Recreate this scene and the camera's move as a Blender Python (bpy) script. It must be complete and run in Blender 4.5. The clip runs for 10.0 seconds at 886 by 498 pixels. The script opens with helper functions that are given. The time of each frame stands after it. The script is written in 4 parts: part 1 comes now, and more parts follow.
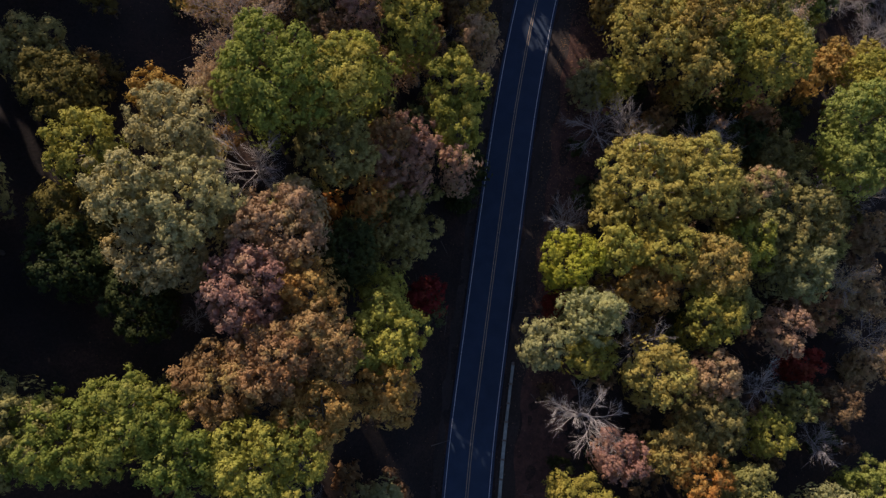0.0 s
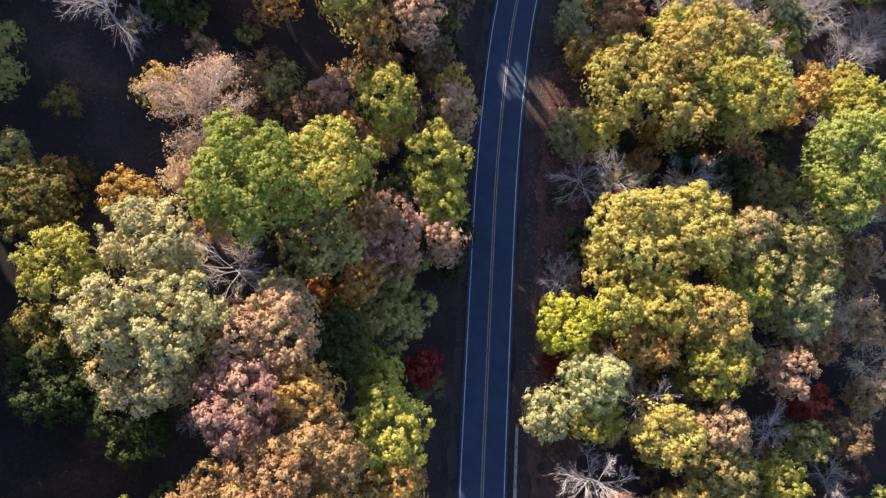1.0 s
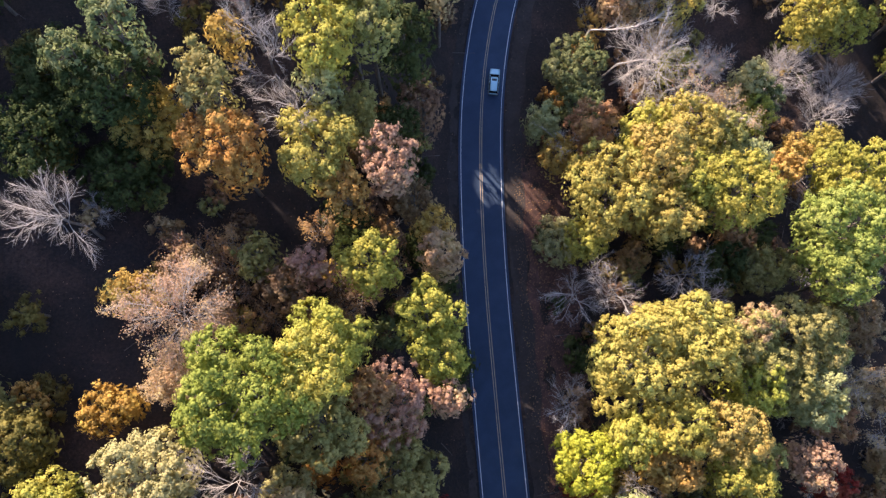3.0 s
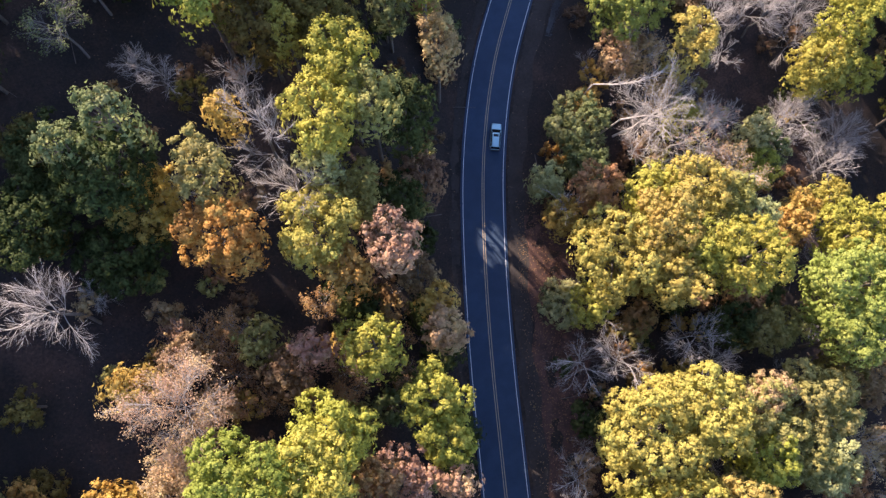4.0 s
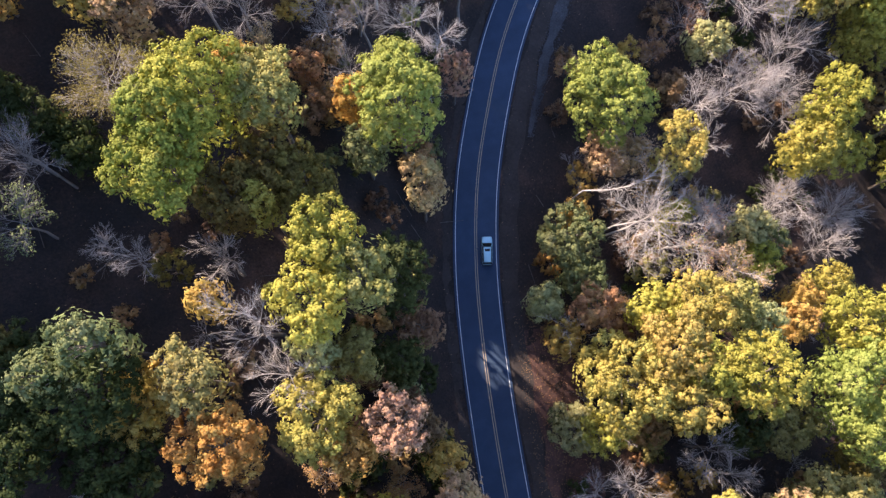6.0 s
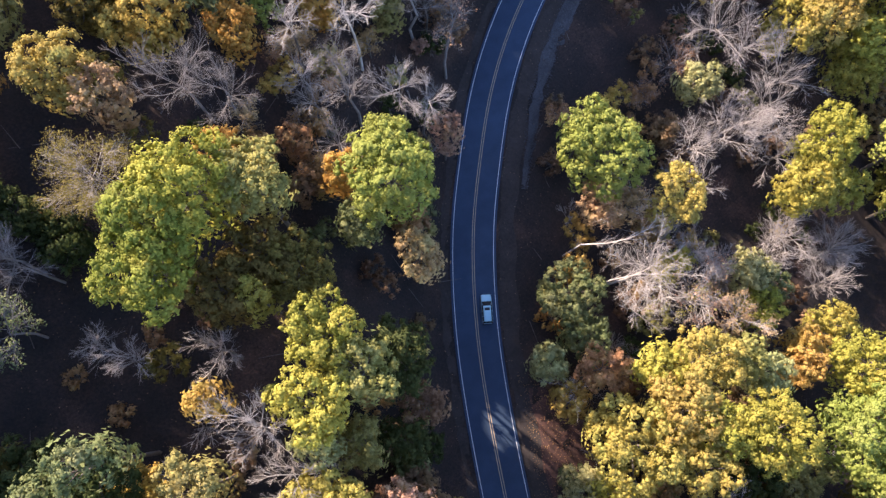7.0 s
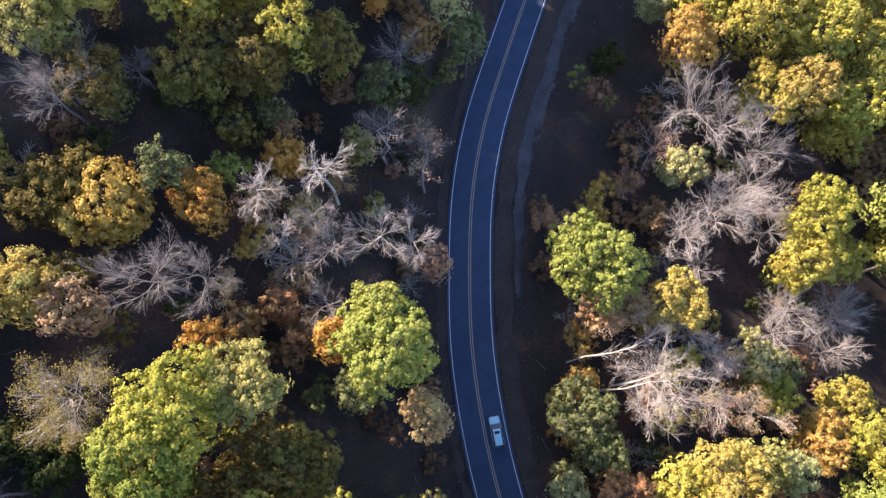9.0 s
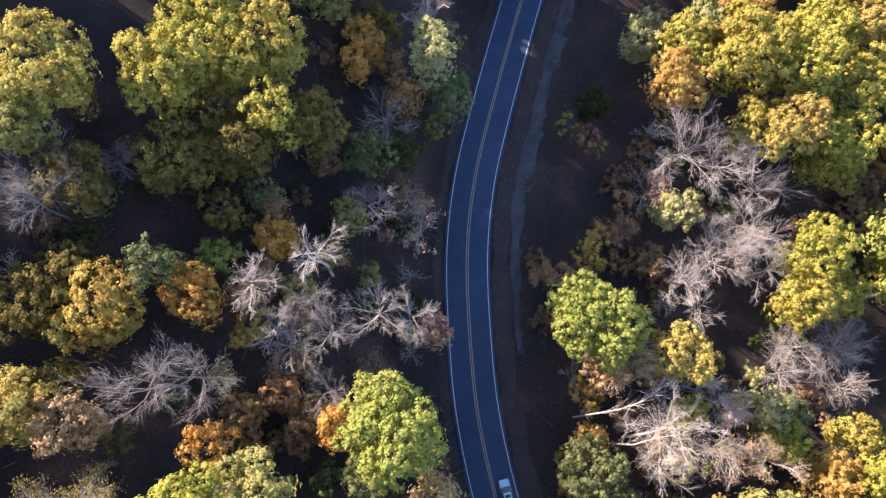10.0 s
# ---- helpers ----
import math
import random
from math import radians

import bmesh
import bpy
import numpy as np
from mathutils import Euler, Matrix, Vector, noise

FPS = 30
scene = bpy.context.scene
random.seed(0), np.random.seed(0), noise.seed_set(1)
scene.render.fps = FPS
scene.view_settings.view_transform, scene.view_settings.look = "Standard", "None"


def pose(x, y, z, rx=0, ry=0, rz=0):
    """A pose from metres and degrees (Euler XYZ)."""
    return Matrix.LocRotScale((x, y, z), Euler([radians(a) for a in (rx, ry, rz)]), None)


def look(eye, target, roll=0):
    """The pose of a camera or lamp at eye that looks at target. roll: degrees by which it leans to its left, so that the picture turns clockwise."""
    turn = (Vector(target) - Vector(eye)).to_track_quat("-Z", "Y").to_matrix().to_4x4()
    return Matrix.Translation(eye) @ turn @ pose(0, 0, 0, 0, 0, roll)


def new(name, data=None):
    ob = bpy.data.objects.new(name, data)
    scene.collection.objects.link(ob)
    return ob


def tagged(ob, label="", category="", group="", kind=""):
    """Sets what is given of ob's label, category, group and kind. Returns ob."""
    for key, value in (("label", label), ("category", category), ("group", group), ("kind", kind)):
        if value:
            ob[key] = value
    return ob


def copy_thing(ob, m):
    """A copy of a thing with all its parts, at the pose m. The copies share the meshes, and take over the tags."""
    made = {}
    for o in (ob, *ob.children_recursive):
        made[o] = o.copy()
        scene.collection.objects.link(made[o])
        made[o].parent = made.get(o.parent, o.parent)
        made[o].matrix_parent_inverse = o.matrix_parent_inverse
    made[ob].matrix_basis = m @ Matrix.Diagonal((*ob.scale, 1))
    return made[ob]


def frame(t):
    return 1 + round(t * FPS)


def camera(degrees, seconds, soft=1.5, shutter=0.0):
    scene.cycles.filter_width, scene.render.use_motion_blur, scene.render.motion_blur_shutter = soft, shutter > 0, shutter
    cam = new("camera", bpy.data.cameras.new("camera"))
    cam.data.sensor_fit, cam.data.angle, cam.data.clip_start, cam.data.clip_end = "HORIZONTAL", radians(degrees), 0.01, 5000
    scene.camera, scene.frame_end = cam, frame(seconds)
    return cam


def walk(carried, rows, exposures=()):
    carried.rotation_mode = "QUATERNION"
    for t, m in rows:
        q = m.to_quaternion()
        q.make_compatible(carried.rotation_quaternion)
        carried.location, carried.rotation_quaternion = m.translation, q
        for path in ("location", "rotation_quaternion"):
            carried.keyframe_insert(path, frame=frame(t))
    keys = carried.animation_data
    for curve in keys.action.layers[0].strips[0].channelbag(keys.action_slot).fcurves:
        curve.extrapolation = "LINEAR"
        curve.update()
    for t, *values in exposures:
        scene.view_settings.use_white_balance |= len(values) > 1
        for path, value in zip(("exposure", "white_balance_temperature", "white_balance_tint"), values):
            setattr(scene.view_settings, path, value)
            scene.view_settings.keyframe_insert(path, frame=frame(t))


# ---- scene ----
cam = camera(61.9, 10.0, soft=1.4)
METRES, EYE, TILT, LEAN, TURN = 113.0, 128.0, -77.0, 0.0, 0.0
ROWS = [
    (0.0, 0.0, 0.0, 0.0, -0.0, 0.0, -0.0),
    (0.5, -0.0027, 0.0115, 0.0492, -0.58, -0.03, 2.23),
    (1.0, -0.0037, 0.0227, 0.0979, -1.15, -0.06, 4.71),
    (1.5, -0.0041, 0.0339, 0.1463, -1.76, -0.11, 7.21),
    (2.0, -0.0029, 0.0446, 0.1953, -2.36, -0.23, 9.69),
    (2.5, 0.0001, 0.0553, 0.244, -2.81, -0.35, 11.55),
    (4.0, 0.0164, 0.0865, 0.3891, -3.36, -0.56, 13.17),
    (4.5, 0.0245, 0.0963, 0.4375, -3.68, -0.7, 14.36),
    (5.0, 0.0335, 0.106, 0.4859, -4.05, -0.86, 15.74),
    (5.5, 0.0444, 0.1155, 0.5342, -4.36, -1.03, 17.0),
    (7.0, 0.0805, 0.1464, 0.6776, -5.58, -1.66, 21.21),
    (7.5, 0.094, 0.1558, 0.7212, -6.02, -1.89, 22.79),
    (8.0, 0.1106, 0.1665, 0.7702, -6.56, -2.15, 24.63),
    (8.5, 0.1264, 0.1759, 0.8132, -7.06, -2.44, 26.25),
    (9.0, 0.1462, 0.1861, 0.8615, -7.65, -2.77, 28.13),
    (9.5, 0.164, 0.1946, 0.9037, -8.23, -3.12, 29.75),
    (10.0, 0.1858, 0.2041, 0.9506, -8.93, -3.52, 31.62),
]
EXPOSURES = [(0.0, 0.50, 7200, 24), (0.3, 1.34, 7200, 24), (0.6, 1.96, 7200, 23), (1.0, 2.10, 7200, 23), (2.0, 2.21, 7200, 23), (8.0, 2.27, 7200, 23), (10.0, 2.31, 7200, 23)]
walk(cam, [(t, pose(0, 0, EYE, TILT, LEAN, TURN) @ pose(METRES * x, METRES * y, METRES * z, 90 + pitch, roll, yaw)) for t, x, y, z, yaw, pitch, roll in ROWS], EXPOSURES)

# ---- daylight: clear autumn sky, sun over the wooded hill ----
SUN_FROM = Vector((-0.45, 0.89, 0.0)).normalized()
SUN_HEIGHT = 27.0
world = bpy.data.worlds.new("sky")
scene.world = world
world.use_nodes = True
wn = world.node_tree
sky = wn.nodes.new("ShaderNodeTexSky")
sky.sky_type = "NISHITA"
sky.sun_disc = False
sky.ozone_density = 5.0
sky.sun_elevation = radians(SUN_HEIGHT)
sky.sun_rotation = math.atan2(SUN_FROM.x, SUN_FROM.y)
wn.links.new(sky.outputs[0], wn.nodes["Background"].inputs[0])
wn.nodes["Background"].inputs[1].default_value = 0.136
sun_data = bpy.data.lights.new("sun", "SUN")
sun_data.energy = 4.0
sun_data.angle = radians(0.55)
sun_data.color = (1.0, 0.92, 0.79)
sun = new("sun", sun_data)
to_sun = SUN_FROM * math.cos(radians(SUN_HEIGHT)) + Vector((0, 0, math.sin(radians(SUN_HEIGHT))))
sun.matrix_world = look(to_sun * 300, (0, 0, 0))


# ---- materials ----
def material(name, roughness=0.8, metallic=0.0):
    m = bpy.data.materials.new(name)
    m.use_nodes = True
    b = m.node_tree.nodes["Principled BSDF"]
    b.inputs["Roughness"].default_value = roughness
    b.inputs["Metallic"].default_value = metallic
    return m, m.node_tree, b


def noise_tex(nt, scale, detail=4.0, rough=0.55, coords="Object"):
    tc = nt.nodes.new("ShaderNodeTexCoord")
    n = nt.nodes.new("ShaderNodeTexNoise")
    n.inputs["Scale"].default_value = scale
    n.inputs["Detail"].default_value = detail
    n.inputs["Roughness"].default_value = rough
    nt.links.new(tc.outputs[coords], n.inputs["Vector"])
    return n


def ramp(nt, source, stops):
    r = nt.nodes.new("ShaderNodeValToRGB")
    el = r.color_ramp.elements
    while len(el) < len(stops):
        el.new(0.5)
    for e, (p, c) in zip(el, stops):
        e.position, e.color = p, (*c, 1)
    nt.links.new(source, r.inputs[0])
    return r.outputs[0]


def mix(nt, a, b, factor, mode="MIX"):
    m = nt.nodes.new("ShaderNodeMix")
    m.data_type, m.blend_type = "RGBA", mode
    for socket, value in ((m.inputs[0], factor), (m.inputs[6], a), (m.inputs[7], b)):
        if isinstance(value, (int, float)):
            socket.default_value = value
        elif isinstance(value, tuple):
            socket.default_value = (*value, 1)
        else:
            nt.links.new(value, socket)
    return m.outputs[2]


def bump(nt, b, source, strength, distance):
    k = nt.nodes.new("ShaderNodeBump")
    k.inputs["Strength"].default_value = strength
    k.inputs["Distance"].default_value = distance
    nt.links.new(source, k.inputs["Height"])
    nt.links.new(k.outputs[0], b.inputs["Normal"])


def leaf_material(name, c1, c2, c3):
    """Foliage: three related hues in patches, a random shade for each leaf spray, some light let through."""
    m, nt, b = material("leaves_" + name, 0.7)
    b.inputs["Specular IOR Level"].default_value = 0.12
    patches = noise_tex(nt, 0.32, 2.0, 0.5)
    hue = ramp(nt, patches.outputs["Fac"], [(0.32, c1), (0.52, c2), (0.70, c3)])
    geo = nt.nodes.new("ShaderNodeNewGeometry")
    info = nt.nodes.new("ShaderNodeObjectInfo")
    hsv = nt.nodes.new("ShaderNodeHueSaturation")
    vary = nt.nodes.new("ShaderNodeMapRange")
    vary.inputs["To Min"].default_value, vary.inputs["To Max"].default_value = 0.84, 1.10
    nt.links.new(geo.outputs["Random Per Island"], vary.inputs["Value"])
    shift = nt.nodes.new("ShaderNodeMapRange")
    shift.inputs["To Min"].default_value, shift.inputs["To Max"].default_value = 0.487, 0.513
    nt.links.new(info.outputs["Random"], shift.inputs["Value"])
    grain = noise_tex(nt, 6.0, 2.0, 0.6)
    flecks = ramp(nt, grain.outputs["Fac"], [(0.34, (0.80, 0.80, 0.80)), (0.66, (1.18, 1.18, 1.18))])
    nt.links.new(mix(nt, hue, flecks, 1.0, "MULTIPLY"), hsv.inputs["Color"])
    nt.links.new(vary.outputs[0], hsv.inputs["Value"])
    nt.links.new(shift.outputs[0], hsv.inputs["Hue"])
    nt.links.new(hsv.outputs[0], b.inputs["Base Color"])
    tr = nt.nodes.new("ShaderNodeBsdfTranslucent")
    nt.links.new(hsv.outputs[0], tr.inputs["Color"])
    ms = nt.nodes.new("ShaderNodeMixShader")
    ms.inputs[0].default_value = 0.44
    nt.links.new(b.outputs[0], ms.inputs[1])
    nt.links.new(tr.outputs[0], ms.inputs[2])
    nt.links.new(ms.outputs[0], nt.nodes["Material Output"].inputs["Surface"])
    return m


LEAVES = {
    "gold": ((0.38, 0.285, 0.075), (0.43, 0.345, 0.095), (0.37, 0.345, 0.100)),
    "yellow": ((0.38, 0.315, 0.065), (0.42, 0.370, 0.082), (0.34, 0.335, 0.078)),
    "lime": ((0.34, 0.36, 0.045), (0.40, 0.405, 0.052), (0.44, 0.40, 0.062)),
    "yellow_green": ((0.27, 0.267, 0.052), (0.35, 0.329, 0.066), (0.42, 0.353, 0.074)),
    "green": ((0.235, 0.27, 0.060), (0.30, 0.328, 0.082), (0.36, 0.365, 0.098)),
    "leaf_green": ((0.18, 0.215, 0.040), (0.25, 0.275, 0.055), (0.33, 0.325, 0.075)),
    "copper": ((0.39, 0.205, 0.055), (0.45, 0.265, 0.070), (0.48, 0.34, 0.090)),
    "olive": ((0.24, 0.229, 0.074), (0.33, 0.296, 0.103), (0.40, 0.334, 0.121)),
    "dark_green": ((0.045, 0.06, 0.02), (0.065, 0.085, 0.027), (0.11, 0.12, 0.04)),
    "sage": ((0.12, 0.15, 0.06), (0.18, 0.2, 0.085), (0.26, 0.26, 0.12)),
    "pale": ((0.32, 0.323, 0.14), (0.39, 0.382, 0.17), (0.45, 0.412, 0.17)),
    "cream": ((0.345, 0.310, 0.135), (0.425, 0.372, 0.168), (0.445, 0.365, 0.135)),
    "tan": ((0.37, 0.235, 0.130), (0.46, 0.315, 0.170), (0.47, 0.36, 0.175)),
    "amber": ((0.43, 0.25, 0.07), (0.48, 0.314, 0.089), (0.48, 0.372, 0.113)),
    "orange": ((0.46, 0.2, 0.047), (0.51, 0.28, 0.074), (0.53, 0.36, 0.103)),
    "rust": ((0.32, 0.17, 0.079), (0.41, 0.245, 0.113), (0.45, 0.31, 0.113)),
    "pink": ((0.36, 0.200, 0.140), (0.44, 0.262, 0.175), (0.48, 0.33, 0.185)),
    "red": ((0.24, 0.02, 0.025), (0.32, 0.04, 0.04), (0.34, 0.07, 0.04)),
    "bronze": ((0.13, 0.1, 0.03), (0.20, 0.155, 0.045), (0.27, 0.21, 0.06)),
    "brown": ((0.169, 0.098, 0.058), (0.26, 0.156, 0.091), (0.338, 0.221, 0.117)),
}
LEAF = {k: leaf_material(k, *v) for k, v in LEAVES.items()}
WORDS = {"gold": "golden yellow", "yellow": "bright yellow", "lime": "bright lime yellow", "yellow_green": "yellow-green", "green": "still green", "olive": "olive green", "leaf_green": "mid-green", "copper": "coppery orange",
         "dark_green": "dark green", "sage": "dull grey-green", "pale": "pale grey-green", "cream": "creamy pale yellow", "tan": "dry tan", "amber": "amber brown",
         "orange": "orange", "rust": "rusty brown", "pink": "dusty pinkish", "red": "deep red", "brown": "dull brown", "bronze": "dark bronze"}


def bark_material(name, c1, c2):
    m, nt, b = material(name, 0.9)
    n = noise_tex(nt, 1.4, 6.0, 0.65)
    nt.links.new(ramp(nt, n.outputs["Fac"], [(0.3, c1), (0.7, c2)]), b.inputs["Base Color"])
    bump(nt, b, n.outputs["Fac"], 0.5, 0.05)
    return m


BARK = bark_material("bark", (0.07, 0.055, 0.045), (0.17, 0.14, 0.12))
# grey bark darkened in colour, for bare trees that stand in shade
SHADED_BARK = bark_material("shaded_grey_bark", (0.13, 0.115, 0.11), (0.25, 0.225, 0.215))
GREY_BARK = bark_material("grey_bark", (0.27, 0.24, 0.22), (0.44, 0.39, 0.36))
WHITE_BARK = bark_material("bleached_wood", (0.38, 0.34, 0.31), (0.56, 0.505, 0.46))


def ground_material():
    m, nt, b = material("leaf_litter", 0.95)
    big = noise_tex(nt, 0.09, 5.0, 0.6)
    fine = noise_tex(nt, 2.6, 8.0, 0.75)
    # brown soil darkened to near black, with the wood's deep shade in its colour
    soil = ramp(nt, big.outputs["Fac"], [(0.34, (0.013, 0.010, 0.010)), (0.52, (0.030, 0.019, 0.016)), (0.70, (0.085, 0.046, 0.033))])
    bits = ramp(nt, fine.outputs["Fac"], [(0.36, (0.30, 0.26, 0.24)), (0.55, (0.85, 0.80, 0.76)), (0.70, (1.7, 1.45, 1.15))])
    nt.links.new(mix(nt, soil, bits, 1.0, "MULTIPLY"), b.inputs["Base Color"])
    bump(nt, b, fine.outputs["Fac"], 0.8, 0.12)
    return m


def asphalt_material():
    m, nt, b = material("asphalt", 0.86)
    grain = noise_tex(nt, 30.0, 4.0, 0.7)
    wear = noise_tex(nt, 0.35, 5.0, 0.6)
    patchy = noise_tex(nt, 0.045, 3.0, 0.5)
    # the blue of open skylight is painted into the base colour
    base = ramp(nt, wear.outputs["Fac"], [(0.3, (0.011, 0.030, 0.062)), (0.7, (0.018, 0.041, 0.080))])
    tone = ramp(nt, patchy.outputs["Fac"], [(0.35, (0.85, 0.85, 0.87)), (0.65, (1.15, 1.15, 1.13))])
    speck = ramp(nt, grain.outputs["Fac"], [(0.3, (0.75, 0.75, 0.75)), (0.7, (1.25, 1.25, 1.25))])
    nt.links.new(mix(nt, mix(nt, base, tone, 1.0, "MULTIPLY"), speck, 1.0, "MULTIPLY"), b.inputs["Base Color"])
    bump(nt, b, grain.outputs["Fac"], 0.4, 0.01)
    return m


def paint_material(name, c, worn):
    m, nt, b = material(name, 0.7)
    n = noise_tex(nt, 3.0, 6.0, 0.7)
    nt.links.new(ramp(nt, n.outputs["Fac"], [(0.30, worn), (0.46, c)]), b.inputs["Base Color"])
    return m


def gravel_material(name, c1, c2, scale):
    m, nt, b = material(name, 0.95)
    n = noise_tex(nt, scale, 8.0, 0.8)
    p = noise_tex(nt, 0.25, 4.0, 0.6)
    tone = ramp(nt, p.outputs["Fac"], [(0.3, (0.65, 0.63, 0.62)), (0.7, (1.2, 1.2, 1.2))])
    nt.links.new(mix(nt, ramp(nt, n.outputs["Fac"], [(0.3, c1), (0.7, c2)]), tone, 1.0, "MULTIPLY"), b.inputs["Base Color"])
    bump(nt, b, n.outputs["Fac"], 0.9, 0.08)
    return m


def plain_material(name, c, roughness, metallic=0.0, vary=0.12, scale=2.0):
    m, nt, b = material(name, roughness, metallic)
    n = noise_tex(nt, scale, 5.0, 0.6)
    lo, hi = tuple(v * (1 - vary) for v in c), tuple(min(1, v * (1 + vary)) for v in c)
    nt.links.new(ramp(nt, n.outputs["Fac"], [(0.3, lo), (0.7, hi)]), b.inputs["Base Color"])
    return m


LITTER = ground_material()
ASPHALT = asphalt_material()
WHITE_PAINT = paint_material("white_road_paint", (0.72, 0.73, 0.72), (0.30, 0.30, 0.30))
YELLOW_PAINT = paint_material("yellow_road_paint", (0.54, 0.38, 0.20), (0.22, 0.17, 0.12))
GRAVEL = gravel_material("grey_gravel", (0.030, 0.030, 0.034), (0.078, 0.079, 0.087), 3.0)
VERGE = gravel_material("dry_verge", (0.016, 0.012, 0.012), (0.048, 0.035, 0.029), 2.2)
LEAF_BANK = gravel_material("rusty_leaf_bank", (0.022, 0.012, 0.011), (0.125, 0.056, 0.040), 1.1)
RAIL = gravel_material("lichened_timber", (0.15, 0.18, 0.17), (0.38, 0.43, 0.40), 1.6)
POST = plain_material("weathered_post", (0.16, 0.13, 0.11), 0.9, 0, 0.3)
CAR_PAINT = plain_material("pale_silver_blue_paint", (0.27, 0.48, 0.55), 0.30, 0.2, 0.03)
CAR_GLASS = plain_material("dark_tinted_glass", (0.012, 0.014, 0.018), 0.06, 0, 0.0)
RUBBER = plain_material("tyre_rubber", (0.02, 0.02, 0.02), 0.8)
ALLOY = plain_material("alloy", (0.45, 0.46, 0.48), 0.35, 0.9)
TRIM = plain_material("black_trim", (0.025, 0.025, 0.027), 0.55)
LAMP = plain_material("headlamp", (0.75, 0.77, 0.78), 0.15)
TAIL = plain_material("tail_lamp", (0.35, 0.015, 0.012), 0.25)


# ---- helpers for meshes ----
def mesh_from(name, verts, faces, mat, smooth=False):
    me = bpy.data.meshes.new(name)
    me.from_pydata([tuple(v) for v in verts], [], [tuple(f) for f in faces])
    me.materials.append(mat)
    if smooth:
        me.shade_smooth()
    me.update()
    return me


def raw_mesh(name, co, loops, starts, normals, mat):
    """A mesh from arrays, with a normal of its own at each vertex, so that a spray shades as part of its clump."""
    me = bpy.data.meshes.new(name)
    me.vertices.add(len(co))
    me.vertices.foreach_set("co", np.ascontiguousarray(co, dtype=np.float32).ravel())
    me.loops.add(len(loops))
    me.loops.foreach_set("vertex_index", loops.astype(np.int32))
    me.polygons.add(len(starts))
    me.polygons.foreach_set("loop_start", starts.astype(np.int32))
    me.polygons.foreach_set("use_smooth", np.ones(len(starts), dtype=bool))
    me.update(calc_edges=True)
    turned = me.attributes.new("custom_normal", "FLOAT_VECTOR", "POINT")
    turned.data.foreach_set("vector", np.ascontiguousarray(normals, dtype=np.float32).ravel())
    me.materials.append(mat)
    return me


def leaf_mesh(name, sprays, mat):
    """A mesh of loose leaf sprays; sprays: their corners, 3 rows for each, and normals."""
    verts, normals = sprays
    n = len(verts) // 3
    return raw_mesh(name, verts, np.arange(3 * n), np.arange(0, 3 * n, 3), normals, mat)


CAP = np.array([(1, 0, -0.3), (0, 1, -0.3), (-1, 0, -0.3), (0, -1, -0.3), (0, 0, 0.85)], dtype=float)
CAP_F = np.array([(0, 1, 4), (1, 2, 4), (2, 3, 4), (3, 0, 4)])


def joined(*sprays):
    return np.vstack([v for v, _ in sprays]), np.vstack([n for _, n in sprays])


def crown_mesh(name, sprays, centres, radius, rng, mat):
    """Leaf sprays over the dense leaf mass inside each clump."""
    quads, normals = sprays
    n, k = len(quads) // 3, len(centres)
    turn = rng.uniform(0, 6.28, k)
    c, s = np.cos(turn), np.sin(turn)
    o = CAP[None] * radius[:, None, None] * rng.uniform(0.85, 1.15, (k, 5, 1))
    o = np.stack([o[:, :, 0] * c[:, None] - o[:, :, 1] * s[:, None], o[:, :, 0] * s[:, None] + o[:, :, 1] * c[:, None], o[:, :, 2]], axis=2)
    on = o / np.linalg.norm(o, axis=2, keepdims=True)
    f = (CAP_F[None] + (3 * n + 5 * np.arange(k))[:, None, None]).ravel()
    starts = np.arange(0, 3 * n + 12 * k, 3)
    co = np.vstack([quads, (o + centres[:, None]).reshape(-1, 3)])
    return raw_mesh(name, co, np.concatenate([np.arange(3 * n), f]), starts, np.vstack([normals, on.reshape(-1, 3)]), mat)


